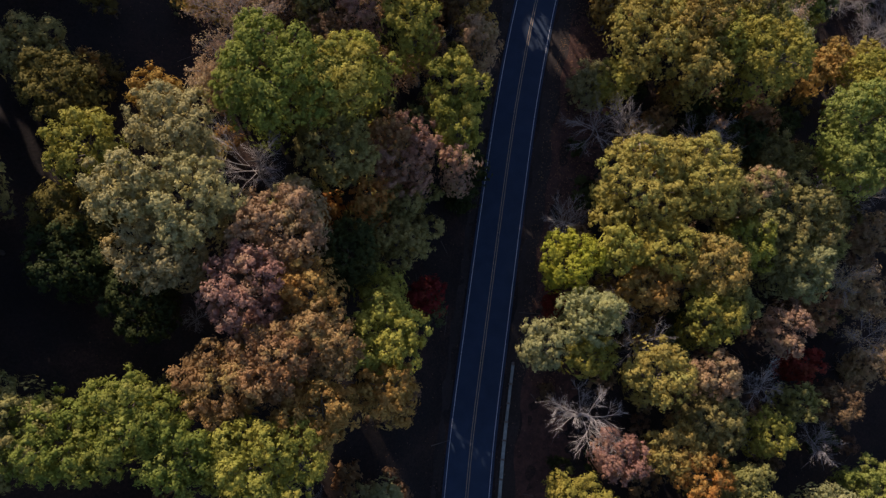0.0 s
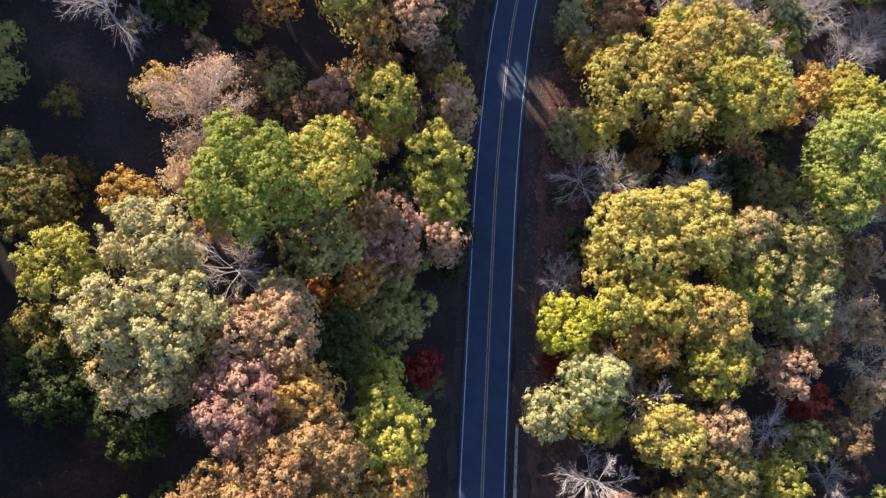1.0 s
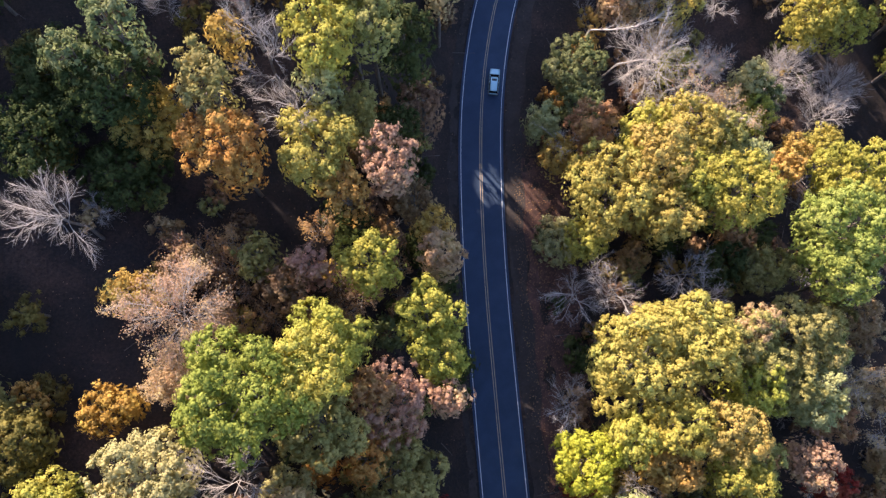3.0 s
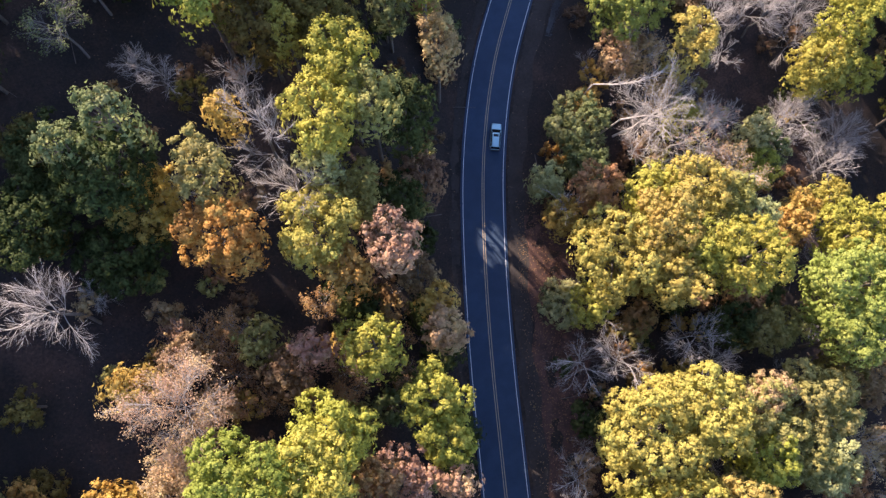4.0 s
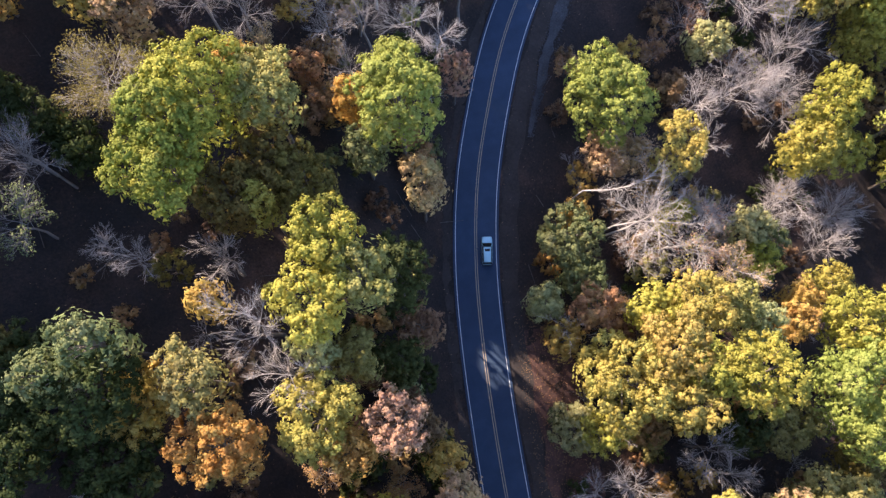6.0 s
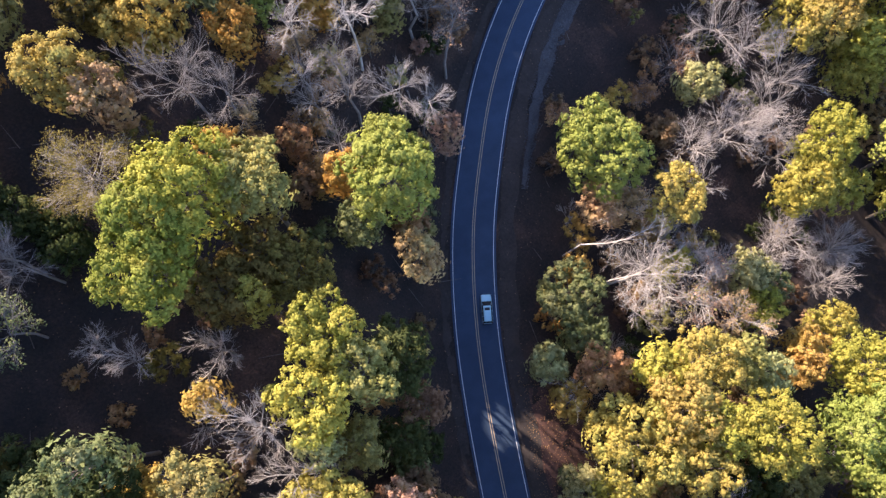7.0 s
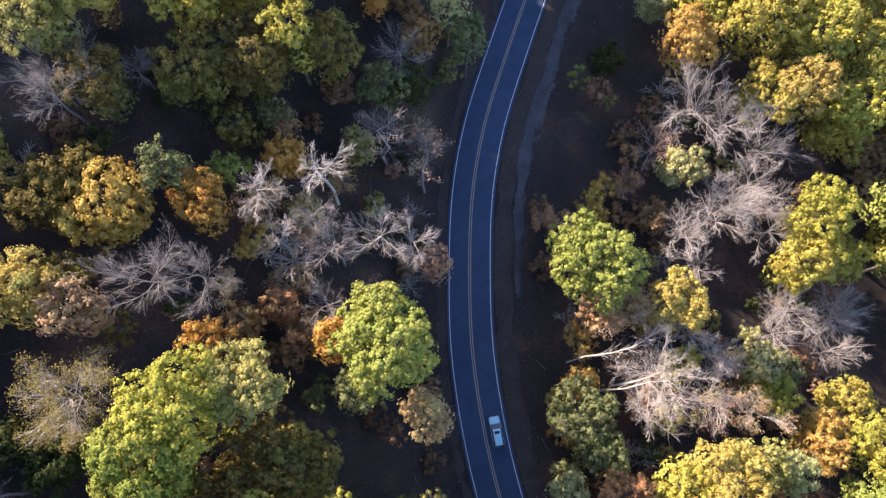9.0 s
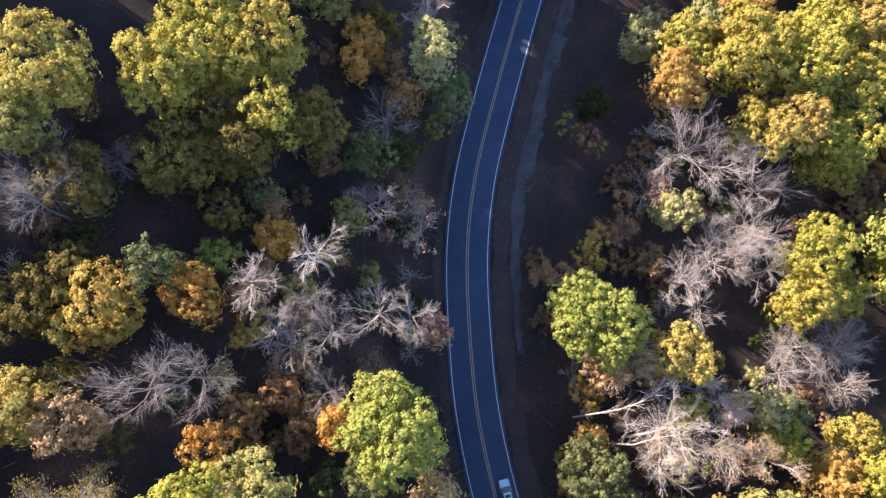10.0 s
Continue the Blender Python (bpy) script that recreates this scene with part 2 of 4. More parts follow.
def tube_mesh(name, segs, mat, sides=4, tips=None):
    """Tapered sticks; segs rows: x0 y0 z0 x1 y1 z1 r0 r1. tips: twigs (root, end) that run to a point."""
    s = np.asarray(segs, dtype=float)
    if tips is not None:
        s = np.concatenate([s, np.concatenate([tips.reshape(-1, 6), np.full((len(tips), 1), 0.009), np.zeros((len(tips), 1))], axis=1)])
    n, k = len(s), 0 if tips is None else len(tips)
    a, b = s[:, :3], s[:, 3:6]
    d = b - a
    d /= np.maximum(np.linalg.norm(d, axis=1, keepdims=True), 1e-6)
    ref = np.where(np.abs(d[:, 2:3]) < 0.9, np.array([[0, 0, 1.0]]), np.array([[1.0, 0, 0]]))
    u = np.cross(d, ref)
    u /= np.linalg.norm(u, axis=1, keepdims=True)
    v = np.cross(d, u)
    ang = np.arange(sides) * 2 * np.pi / sides
    ring = np.cos(ang)[None, :, None] * u[:, None] + np.sin(ang)[None, :, None] * v[:, None]
    lo = a[:, None] + ring * s[:, 6][:, None, None]
    hi = b[:, None] + ring * s[:, 7][:, None, None]
    i = np.arange(sides)
    i2 = (i + 1) % sides
    co = np.concatenate([lo, hi], axis=1)[:n - k].reshape(-1, 3)
    f = (np.stack([i, i2, i2 + sides, i + sides], axis=1)[None] + (np.arange(n - k) * 2 * sides)[:, None, None]).ravel()
    starts = np.arange(0, len(f), 4)
    if k:
        f2 = (np.stack([i, i2, np.full(sides, sides)], axis=1)[None] + (len(co) + np.arange(k) * (sides + 1))[:, None, None]).ravel()
        starts = np.concatenate([starts, len(f) + np.arange(0, len(f2), 3)])
        co = np.vstack([co, np.concatenate([lo[n - k:], b[n - k:, None]], axis=1).reshape(-1, 3)])
        f = np.concatenate([f, f2])
    me = bpy.data.meshes.new(name)
    me.vertices.add(len(co))
    me.vertices.foreach_set("co", co.astype(np.float32).ravel())
    me.loops.add(len(f))
    me.loops.foreach_set("vertex_index", f.astype(np.int32))
    me.polygons.add(len(starts))
    me.polygons.foreach_set("loop_start", starts.astype(np.int32))
    me.polygons.foreach_set("use_smooth", np.ones(len(starts), dtype=bool))
    me.update(calc_edges=True)
    me.materials.append(mat)
    return me


def part(name, data, parent, label=""):
    """Links a mesh, or a bmesh's mesh, as one object under its thing."""
    ob = new(name, data)
    ob.parent = parent
    return tagged(ob, label)


def thing(name, at, label, category, group=""):
    ob = new(name)
    ob.empty_display_size = 0.5
    ob.matrix_world = at
    return tagged(ob, label, category, group)


# ---- the road's line and the lie of the land ----
LINE = np.array([(-30, -420), (-14, -220), (-4, -120), (0.2, -60), (2.2, -30), (3.9, -12.6), (4.95, -2.5), (7.2, 13.6), (10.1, 33.8), (13.4, 55.5), (17.4, 76), (21.2, 90.5), (26.4, 104.5),
                 (32.3, 116), (40.2, 129.2), (48.7, 139.9), (58.4, 149.4), (76.4, 165.6), (104, 189), (150, 226), (240, 285), (420, 380)], dtype=float)


def spline(points, step):
    out = []
    p = np.vstack([2 * points[0] - points[1], points, 2 * points[-1] - points[-2]])
    for i in range(1, len(p) - 2):
        n = max(2, int(np.linalg.norm(p[i + 1] - p[i]) / step))
        for t in np.arange(n) / n:
            out.append(0.5 * (2 * p[i] + (p[i + 1] - p[i - 1]) * t + (2 * p[i - 1] - 5 * p[i] + 4 * p[i + 1] - p[i + 2]) * t * t
                              + (3 * p[i] - p[i - 1] - 3 * p[i + 1] + p[i + 2]) * t ** 3))
    out.append(p[-2])
    return np.array(out)


ROAD = spline(LINE, 1.6)
for _ in range(6):
    ROAD[1:-1] = 0.25 * ROAD[:-2] + 0.5 * ROAD[1:-1] + 0.25 * ROAD[2:]
TANGENT = np.gradient(ROAD, axis=0)
TANGENT /= np.linalg.norm(TANGENT, axis=1, keepdims=True)
RIGHT = np.stack([TANGENT[:, 1], -TANGENT[:, 0]], axis=1)


def across(x, y):
    """Signed distance from the road's middle: minus on the hill's side."""
    q = np.stack([np.ravel(x), np.ravel(y)], axis=1).astype(float)
    out = np.empty(len(q))
    for i in range(0, len(q), 4000):
        c = q[i:i + 4000]
        d2 = ((c[:, None] - ROAD[None]) ** 2).sum(2)
        j = d2.argmin(1)
        side = ((c - ROAD[j]) * RIGHT[j]).sum(1)
        out[i:i + 4000] = np.sign(side) * np.sqrt(d2[np.arange(len(c)), j])
    return out.reshape(np.shape(x))


def land(x, y):
    """Height of the ground: a cut bank and a steep hill on one side, a gentle fall on the other."""
    x, y = np.asarray(x, float), np.asarray(y, float)
    s = across(x, y)
    hill = np.interp(-s, [0, 5.0, 6.5, 11, 20, 32, 48, 70, 110, 200, 500, 3000], [-0.12, -0.12, 0.25, 4.6, 11.5, 18.5, 25.5, 33, 43, 60, 85, 90])
    fall = np.interp(s, [0, 4.6, 6.5, 9.5, 14, 22, 40, 62, 90, 140, 260, 600, 3000], [-0.12, -0.12, -0.35, -0.6, -2.0, -3.6, -8.0, -12.5, -20, -30, -42, -50, -55])
    wide = np.clip((np.abs(s) - 6.0) / 14.0, 0, 1)
    rough = 0.55 * np.sin(x * 0.31 + 1.3 * np.sin(y * 0.17)) * np.cos(y * 0.27 + 0.7) + 0.9 * np.sin(x * 0.083 + y * 0.061) + 0.22 * np.sin(x * 0.9 + y * 0.7) * np.cos(y * 1.1 - x * 0.35)
    return np.where(s < 0, hill, fall) + rough * wide


def axis(lo, hi, step, far):
    mid = np.arange(lo, hi + 0.01, step)
    grow = step * np.cumsum(1.25 ** np.arange(1, 60))
    grow = grow[grow < far]
    return np.concatenate([lo - grow[::-1], mid, hi + grow])


def build_ground():
    gx, gy = axis(-95, 150, 1.5, 3500), axis(-50, 230, 1.5, 3500)
    X, Y = np.meshgrid(gx, gy)
    Z = land(X, Y)
    co = np.stack([X, Y, Z], axis=2).reshape(-1, 3)
    w = len(gx)
    i = (np.arange(len(gy) - 1)[:, None] * w + np.arange(w - 1)[None]).ravel()
    f = np.stack([i, i + 1, i + w + 1, i + w], axis=1)
    me = bpy.data.meshes.new("ground")
    me.vertices.add(len(co))
    me.vertices.foreach_set("co", co.astype(np.float32).ravel())
    me.loops.add(f.size)
    me.loops.foreach_set("vertex_index", f.astype(np.int32).ravel())
    me.polygons.add(len(f))
    me.polygons.foreach_set("loop_start", np.arange(0, f.size, 4, dtype=np.int32))
    me.polygons.foreach_set("use_smooth", np.ones(len(f), dtype=bool))
    me.update(calc_edges=True)
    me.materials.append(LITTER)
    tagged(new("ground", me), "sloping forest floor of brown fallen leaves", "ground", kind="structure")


def strip(profile, mat, name, first=0, last=None, wobble=0.0, follow=False, taper=0):
    """A band along the road. profile: rows of (across, height) from the hill's side outwards."""
    verts, faces = [], []
    rows = range(first, len(ROAD) if last is None else last)
    k = len(profile)
    middle = sum(o for o, _ in profile) / k
    for n, i in enumerate(rows):
        for j, (o, h) in enumerate(profile):
            o2 = (middle + (o - middle) * min(1.0, (n + 0.2) / taper) if taper else o) + wobble * (math.sin(i * 0.9 + j * 2.1) + 0.6 * math.sin(i * 0.37 + j))
            p = ROAD[i] + RIGHT[i] * o2
            z = h + (float(land(p[0], p[1])) if follow else 0.0)
            verts.append((p[0], p[1], z))
        if n:
            a = (n - 1) * k
            faces += [(a + j, a + j + 1, a + k + j + 1, a + k + j) for j in range(k - 1)]
    return mesh_from(name, verts, faces, mat, smooth=False)


def at_y(y):
    return int(np.abs(ROAD[:, 1] - y).argmin())


def build_road():
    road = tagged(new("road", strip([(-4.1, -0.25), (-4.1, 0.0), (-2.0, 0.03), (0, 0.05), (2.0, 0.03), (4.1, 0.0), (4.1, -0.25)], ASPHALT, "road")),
                  "two-lane dark asphalt road curving through the wood", "road", kind="structure")
    for o, mat, label in ((-3.65, WHITE_PAINT, "white edge line"), (3.65, WHITE_PAINT, "white edge line"), (-0.18, YELLOW_PAINT, "yellow centre line"), (0.18, YELLOW_PAINT, "yellow centre line")):
        h = 0.05 - 0.0125 * abs(o) + 0.006
        w = 0.036 if abs(o) > 1 else 0.036
        part("road_line", strip([(o - w, h), (o + w, h)], mat, "road_line"), road, label)
    a, b = at_y(-140), at_y(230)
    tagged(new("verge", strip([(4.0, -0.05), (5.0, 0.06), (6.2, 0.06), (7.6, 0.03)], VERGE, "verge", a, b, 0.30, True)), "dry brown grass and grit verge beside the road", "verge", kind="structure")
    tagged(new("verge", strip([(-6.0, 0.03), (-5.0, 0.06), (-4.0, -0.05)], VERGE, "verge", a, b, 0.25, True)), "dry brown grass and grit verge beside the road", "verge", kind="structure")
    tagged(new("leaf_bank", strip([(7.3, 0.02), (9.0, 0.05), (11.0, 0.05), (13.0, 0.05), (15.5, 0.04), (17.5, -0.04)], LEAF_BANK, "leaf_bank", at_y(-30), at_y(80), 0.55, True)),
           "bank of rusty red-brown fallen leaves beside the road", "bank", kind="structure")
    rng = np.random.default_rng(8)
    g0, g1 = at_y(114), at_y(205)
    tagged(new("gravel_ditch", strip([(7.2, -0.02), (8.0, 0.06), (9.3, 0.08), (10.5, -0.03)], GRAVEL, "gravel_ditch", g0, g1, 0.42, True, 14)), "shallow roadside ditch of grey grit", "ditch", kind="structure")
    co, fc = [], []
    for _ in range(8600):
        i = rng.integers(g0, g1)
        w = min(1.0, (i - g0) / 10.0)
        p = ROAD[i] + TANGENT[i] * rng.uniform(-0.9, 0.9) + RIGHT[i] * (8.8 + (rng.uniform(-1, 1) + rng.uniform(-1, 1)) * 0.95 * (0.35 + 0.65 * w))
        z = float(land(p[0], p[1])) + 0.09
        r = rng.uniform(0.04, 0.12)
        q = len(co)
        tw = rng.uniform(0, 3)
        for a in range(4):
            co.append((p[0] + r * math.cos(tw + a * 1.57) * rng.uniform(0.7, 1.2), p[1] + r * math.sin(tw + a * 1.57) * rng.uniform(0.7, 1.2), z - 0.02))
        co.append((p[0] + rng.uniform(-0.3, 0.3) * r, p[1] + rng.uniform(-0.3, 0.3) * r, z + r * rng.uniform(0.5, 0.9)))
        fc += [(q + a, q + (a + 1) % 4, q + 4) for a in range(4)]
    tagged(new("gravel", mesh_from("gravel", co, fc, GRAVEL)), "loose grey stones along the roadside ditch", "gravel", kind="stuff")


build_ground()
build_road()


# ---- trees ----
def leaf_sprays(rng, centres, normals, radius, per, size):
    """Leaf sprays in a shell round each clump."""
    n = len(centres) * per
    c = np.repeat(centres, per, axis=0)
    o = np.repeat(normals, per, axis=0)
    r = np.repeat(radius, per)
    d = rng.normal(size=(n, 3)) + 0.75 * o
    d /= np.linalg.norm(d, axis=1, keepdims=True)
    p = c + d * (r * rng.uniform(0.70, 1.28, n))[:, None]
    nn = d * 0.6 + o * 0.8 + rng.normal(size=(n, 3)) * 0.28
    nn /= np.linalg.norm(nn, axis=1, keepdims=True)
    t = np.cross(nn, rng.normal(size=(n, 3)))
    t /= np.maximum(np.linalg.norm(t, axis=1, keepdims=True), 1e-6)
    b = np.cross(nn, t)
    s = (size * rng.uniform(0.6, 1.35, n))[:, None]
    t, b = t * s * 0.62, b * s * 0.55
    soft = d * 0.75 + o * 0.55 + rng.normal(size=(n, 3)) * 0.22
    soft /= np.linalg.norm(soft, axis=1, keepdims=True)
    return np.stack([p - t - b * 0.6, p + t * 0.9 - b * 0.45, p + b], axis=1).reshape(-1, 3), np.repeat(soft, 3, axis=0)


def crown_points(rng, rx, ry, rz, clump, loose, least=4):
    """Clump places on the lobes of an uneven crown, with the way that each faces."""
    R = (rx + ry) / 2
    lobes = [(np.array([0, 0, -0.12]), 0.58)]
    n = int(8 + R * 1.5)
    turn = rng.uniform(0, 6.28)
    for i in range(n):
        a = turn + i * 2.399 + rng.uniform(-0.35, 0.35)
        up = -0.45 + 1.15 * (i + 0.5) / n + rng.uniform(-0.12, 0.12)
        reach = rng.uniform(0.56, 0.84) * math.sqrt(max(0.05, 1 - 1.1 * max(up, 0) ** 1.5 * 1.2))
        lobes.append((np.array([math.cos(a) * reach, math.sin(a) * reach, up * 0.85]), rng.uniform(0.17, 0.33)))
    scale = np.array([rx, ry, rz])
    pts, nrm = [], []
    for i, (c, r) in enumerate(lobes):
        k = max(least, int(9.5 * (r * R) ** 2 / clump ** 2 / 2.2))
        d = rng.normal(size=(k, 3))
        d /= np.linalg.norm(d, axis=1, keepdims=True)
        d = d[d[:, 2] > -0.25]
        p = c + d * r * rng.uniform(0.80, 1.10, len(d))[:, None]
        keep = np.ones(len(p), bool)
        for j, (c2, r2) in enumerate(lobes):
            if j != i:
                keep &= np.linalg.norm(p - c2, axis=1) > r2 * 0.88
        keep &= rng.uniform(size=len(p)) > loose
        pts.append(p[keep] * scale)
        nrm.append(d[keep] * 0.9 + np.array([0, 0, 0.2]))
    return np.vstack(pts), np.vstack(nrm), lobes


def grow(rng, p, d, length, r, level, out, spread, kids):
    """One branch and what grows from it, as tapered pieces."""
    pieces = 3 if level < 2 else (2 if level == 2 else 1)
    q = np.array(p, float)
    stops = []
    for i in range(pieces):
        d = d + rng.normal(size=3) * (0.16 if level else 0.06) + np.array([0, 0, 0.05 * level])
        d /= np.linalg.norm(d)
        q2 = q + d * length / pieces
        r2 = r * (1 - 0.55 * (i + 1) / pieces) if level else r * (1 - 0.4 * (i + 1) / pieces)
        out.append((level, (*q, *q2, r * (1 - 0.55 * i / pieces) if level else r * (1 - 0.4 * i / pieces), r2)))
        stops.append((q, q2, d, r2))
        q = q2
    if level >= len(kids):
        return
    n = kids[level]
    for i in range(n):
        a, b, dd, rr = stops[min(pieces - 1, int(pieces * (0.25 + 0.75 * (i + rng.uniform(0, 1)) / n)))] if level else stops[-1 if i % 3 else -2]
        f = rng.uniform(0.2, 1.0)
        start = a + (b - a) * f
        side = np.cross(dd, rng.normal(size=3))
        side /= max(np.linalg.norm(side), 1e-6)
        if level == 0:
            t = i * 2.399 + rng.uniform(-0.4, 0.4)
            side = np.array([math.cos(t), math.sin(t), 0])
        w = spread * rng.uniform(0.65, 1.2)
        nd = dd * math.cos(w) + side * math.sin(w)
        grow(rng, start, nd / np.linalg.norm(nd), length * rng.uniform(0.44, 0.72) * (0.95 if level else 0.9), rr * rng.uniform(0.45, 0.65), level + 1, out, spread, kids)


def leafy(x, y, top, rx, ry, hue, seed, loose=0.06, clump=0.56, leaf=0.25, per=21, skirt=True, flat=1.0, name="broadleaf_tree", kind="broadleaf tree", note="", group="autumn trees"):
    """A broadleaf tree; (x, y, top) is the top of its crown."""
    rng = np.random.default_rng(seed)
    rz = min(flat * (rx + ry) / 2, 8.5)
    x, cy = x + (x - 0.12 * y) / 100 * 0.7 * rz, y + 0.15 * rz
    base = float(land(x, cy))
    mid = max(top - 0.80 * rz, base + 0.55 * rz)
    at = Matrix.Translation((x, cy, base))
    words = WORDS[hue]
    ob = thing(name, at, note or f"{kind} with {words} autumn leaves on the wooded slope", "tree" if name != "shrub" else "shrub", group)
    pts, nrm, lobes = crown_points(rng, rx, ry, rz, clump, loose)
    pts[:, 2] += mid - base
    rad = clump * rng.uniform(0.65, 1.30, len(pts))
    quads = leaf_sprays(rng, pts, nrm, rad, per, leaf)
    h = mid - base
    if h > 6 and skirt:
        k = int(9 + 5.0 * rx)
        a, f = rng.uniform(0, 6.28, k), rng.uniform(0.0, 1.0, k)
        w = rng.uniform(0.25, 0.85, k) * (1 - 0.45 * f)
        low = np.stack([np.cos(a) * w * rx, np.sin(a) * w * ry, h - 0.25 * rz - f * min(0.55 * h, 11.0)], axis=1)
        out = np.stack([np.cos(a), np.sin(a), np.full(k, 0.3)], axis=1)
        quads = joined(quads, leaf_sprays(rng, low, out, rng.uniform(1.0, 1.9, k), 24, 0.62))
    part("crown", crown_mesh("crown", quads, pts, rad * 0.78, rng, LEAF[hue]), ob)
    r0 = 0.10 + 0.028 * max(rx, ry) + 0.006 * h
    segs = [(0, 0, -0.6, 0.1, -0.1, h * 0.5, r0, r0 * 0.75), (0.1, -0.1, h * 0.5, 0, 0, h + 0.2 * rz, r0 * 0.75, r0 * 0.35)]
    for c, r in lobes[1:]:
        e = c * np.array([rx, ry, rz]) * 0.95 + np.array([0, 0, h])
        z0 = h * rng.uniform(0.5, 0.9)
        m1 = e * np.array([0.5, 0.5, 0]) + np.array([0, 0, z0 + (e[2] - z0) * 0.62])
        segs.append((0.05, -0.05, z0, *m1, r0 * 0.40, r0 * 0.25))
        segs.append((*m1, *e, r0 * 0.25, 0.04))
    part("trunk", tube_mesh("trunk", segs, BARK, 4), ob)
    return ob


def offshoots(rng, lines, n, spread, first, ratio, pieces, lift, wander):
    """Branches that spring from lines, an array of polylines: n from each, bending upwards."""
    m, k = len(lines), lines.shape[1] - 1
    f = np.clip(first + (1 - first) * (np.tile(np.arange(n), (m, 1)) + rng.uniform(0, 1, (m, n))) / n, 0, 0.999).ravel()
    i = np.repeat(np.arange(m), n)
    j = (f * k).astype(int)
    a, b = lines[i, j], lines[i, j + 1]
    start = a + (b - a) * (f * k - j)[:, None]
    d = (b - a) / np.maximum(np.linalg.norm(b - a, axis=1, keepdims=True), 1e-6)
    length = np.linalg.norm(np.diff(lines, axis=1), axis=2).sum(1)[i] * ratio * rng.uniform(0.65, 1.2, len(i)) * (1.2 - 0.65 * f)
    side = np.cross(d, rng.normal(size=d.shape))
    side /= np.maximum(np.linalg.norm(side, axis=1, keepdims=True), 1e-6)
    w = (spread * rng.uniform(0.6, 1.25, len(i)))[:, None]
    d = d * np.cos(w) + side * np.sin(w)
    stops = [start]
    for _ in range(pieces):
        d = d + rng.normal(size=d.shape) * wander + np.array([0, 0, lift])
        d /= np.linalg.norm(d, axis=1, keepdims=True)
        stops.append(stops[-1] + d * (length / pieces)[:, None])
    return np.stack(stops, axis=1)


def sticks(lines, r0, r1):
    """Rows for tube_mesh along polylines that taper from r0 to r1."""
    m, k = len(lines), lines.shape[1] - 1
    r = np.linspace(r0, r1, k + 1)
    return np.concatenate([lines[:, :-1], lines[:, 1:], np.tile(r[:-1, None], (m, 1, 1)), np.tile(r[1:, None], (m, 1, 1))], axis=2).reshape(-1, 8)


def bare(x, y, top, r, seed, bark=None, leaves="", lean=(0.0, 0.0), twigs=6, note="", count=0, dome=False):
    """A leafless tree, with a few last leaves if a hue is named."""
    rng = np.random.default_rng(seed)
    base = float(land(x, y))
    h = max(top - base, 4.0)
    at = Matrix.Translation((x, y, base))
    text = note or ("nearly bare grey tree with a few " + WORDS[leaves] + " leaves remaining" if leaves else "leafless silver-grey tree with spreading bare branches")
    ob = thing("bare_tree", at, text, "tree", "leafless trees")
    fork = max(h - 1.15 * r, 0.30 * h)
    off = rng.normal(size=(4, 2)) * 0.02 * h
    stem = np.array([[0, 0, -0.4], [off[0, 0], off[0, 1], 0.35 * fork], [off[1, 0], off[1, 1], 0.7 * fork], [off[2, 0], off[2, 1], fork], [off[3, 0], off[3, 1], fork + 0.55 * r]])
    stem[:, :2] += stem[:, 2:] * np.array(lean)
    n = 14 if dome else 6 if r < 3 else 8
    spin = np.arange(n) * 2.399 + rng.uniform(-0.4, 0.4, n) + rng.uniform(0, 6.28)
    tilt = np.sqrt((np.arange(n) + 0.5) / n) * 1.25 if dome else rng.uniform(0.35, 1.30, n)
    d = np.stack([np.cos(spin) * np.sin(tilt), np.sin(spin) * np.sin(tilt), np.cos(tilt)], axis=1)
    q = stem[2] + (stem[4] - stem[2]) * rng.uniform(0.1, 0.95, n)[:, None]
    stops, length = [q], r * (rng.uniform(0.95, 1.05, n) if dome else rng.uniform(0.85, 1.25, n))
    for _ in range(4):
        d = d + rng.normal(size=d.shape) * 0.13 + np.array([0, 0, 0.06])
        d /= np.linalg.norm(d, axis=1, keepdims=True)
        stops.append(stops[-1] + d * (length / 4)[:, None])
    limbs = np.stack(stops, axis=1)
    boughs = offshoots(rng, np.concatenate([limbs, stem[None]]) if r < 3 else limbs, 6, 0.70, 0.12, 0.60, 3, 0.05, 0.14)
    twig = offshoots(rng, np.concatenate([boughs, limbs[:, 1:]]), min(twigs, 8), 0.58, 0.10, 0.60, 1, 0.10, 0.14)
    fine = offshoots(rng, twig, 3, 0.56, 0.10, 0.74, 1, 0.08, 0.09)
    mat = bark or GREY_BARK
    thick = 0.022 + 0.0014 * h
    low = np.concatenate([sticks(stem[None, :4], 0.09 + 0.009 * h, 0.05 + 0.005 * h), sticks(stem[None, 3:], 0.05 + 0.005 * h, 0.03)])
    # grey trees get dark bark on the stem, painting the shade down there
    part("trunk", tube_mesh("trunk", low, BARK if mat is GREY_BARK else mat, 6), ob)
    branches = np.concatenate([sticks(limbs, thick, 0.030), sticks(boughs, 0.024, 0.012), sticks(twig, 0.014, 0.008)])
    part("crown", tube_mesh("crown", branches, mat, 3, fine), ob, "thin bare branches")
    if leaves:
        ends = fine[:, -1]
        c = ends[rng.choice(len(ends), min(len(ends), 3 * (count or 260)), replace=False)]
        o = np.tile([0, 0, 1.0], (len(c), 1))
        part("foliage", leaf_mesh("foliage", leaf_sprays(rng, c, o, np.full(len(c), 0.45), 4, 0.16 if dome else 0.20), LEAF[leaves]), ob, "last dry leaves")
    return ob


SEED = [100]


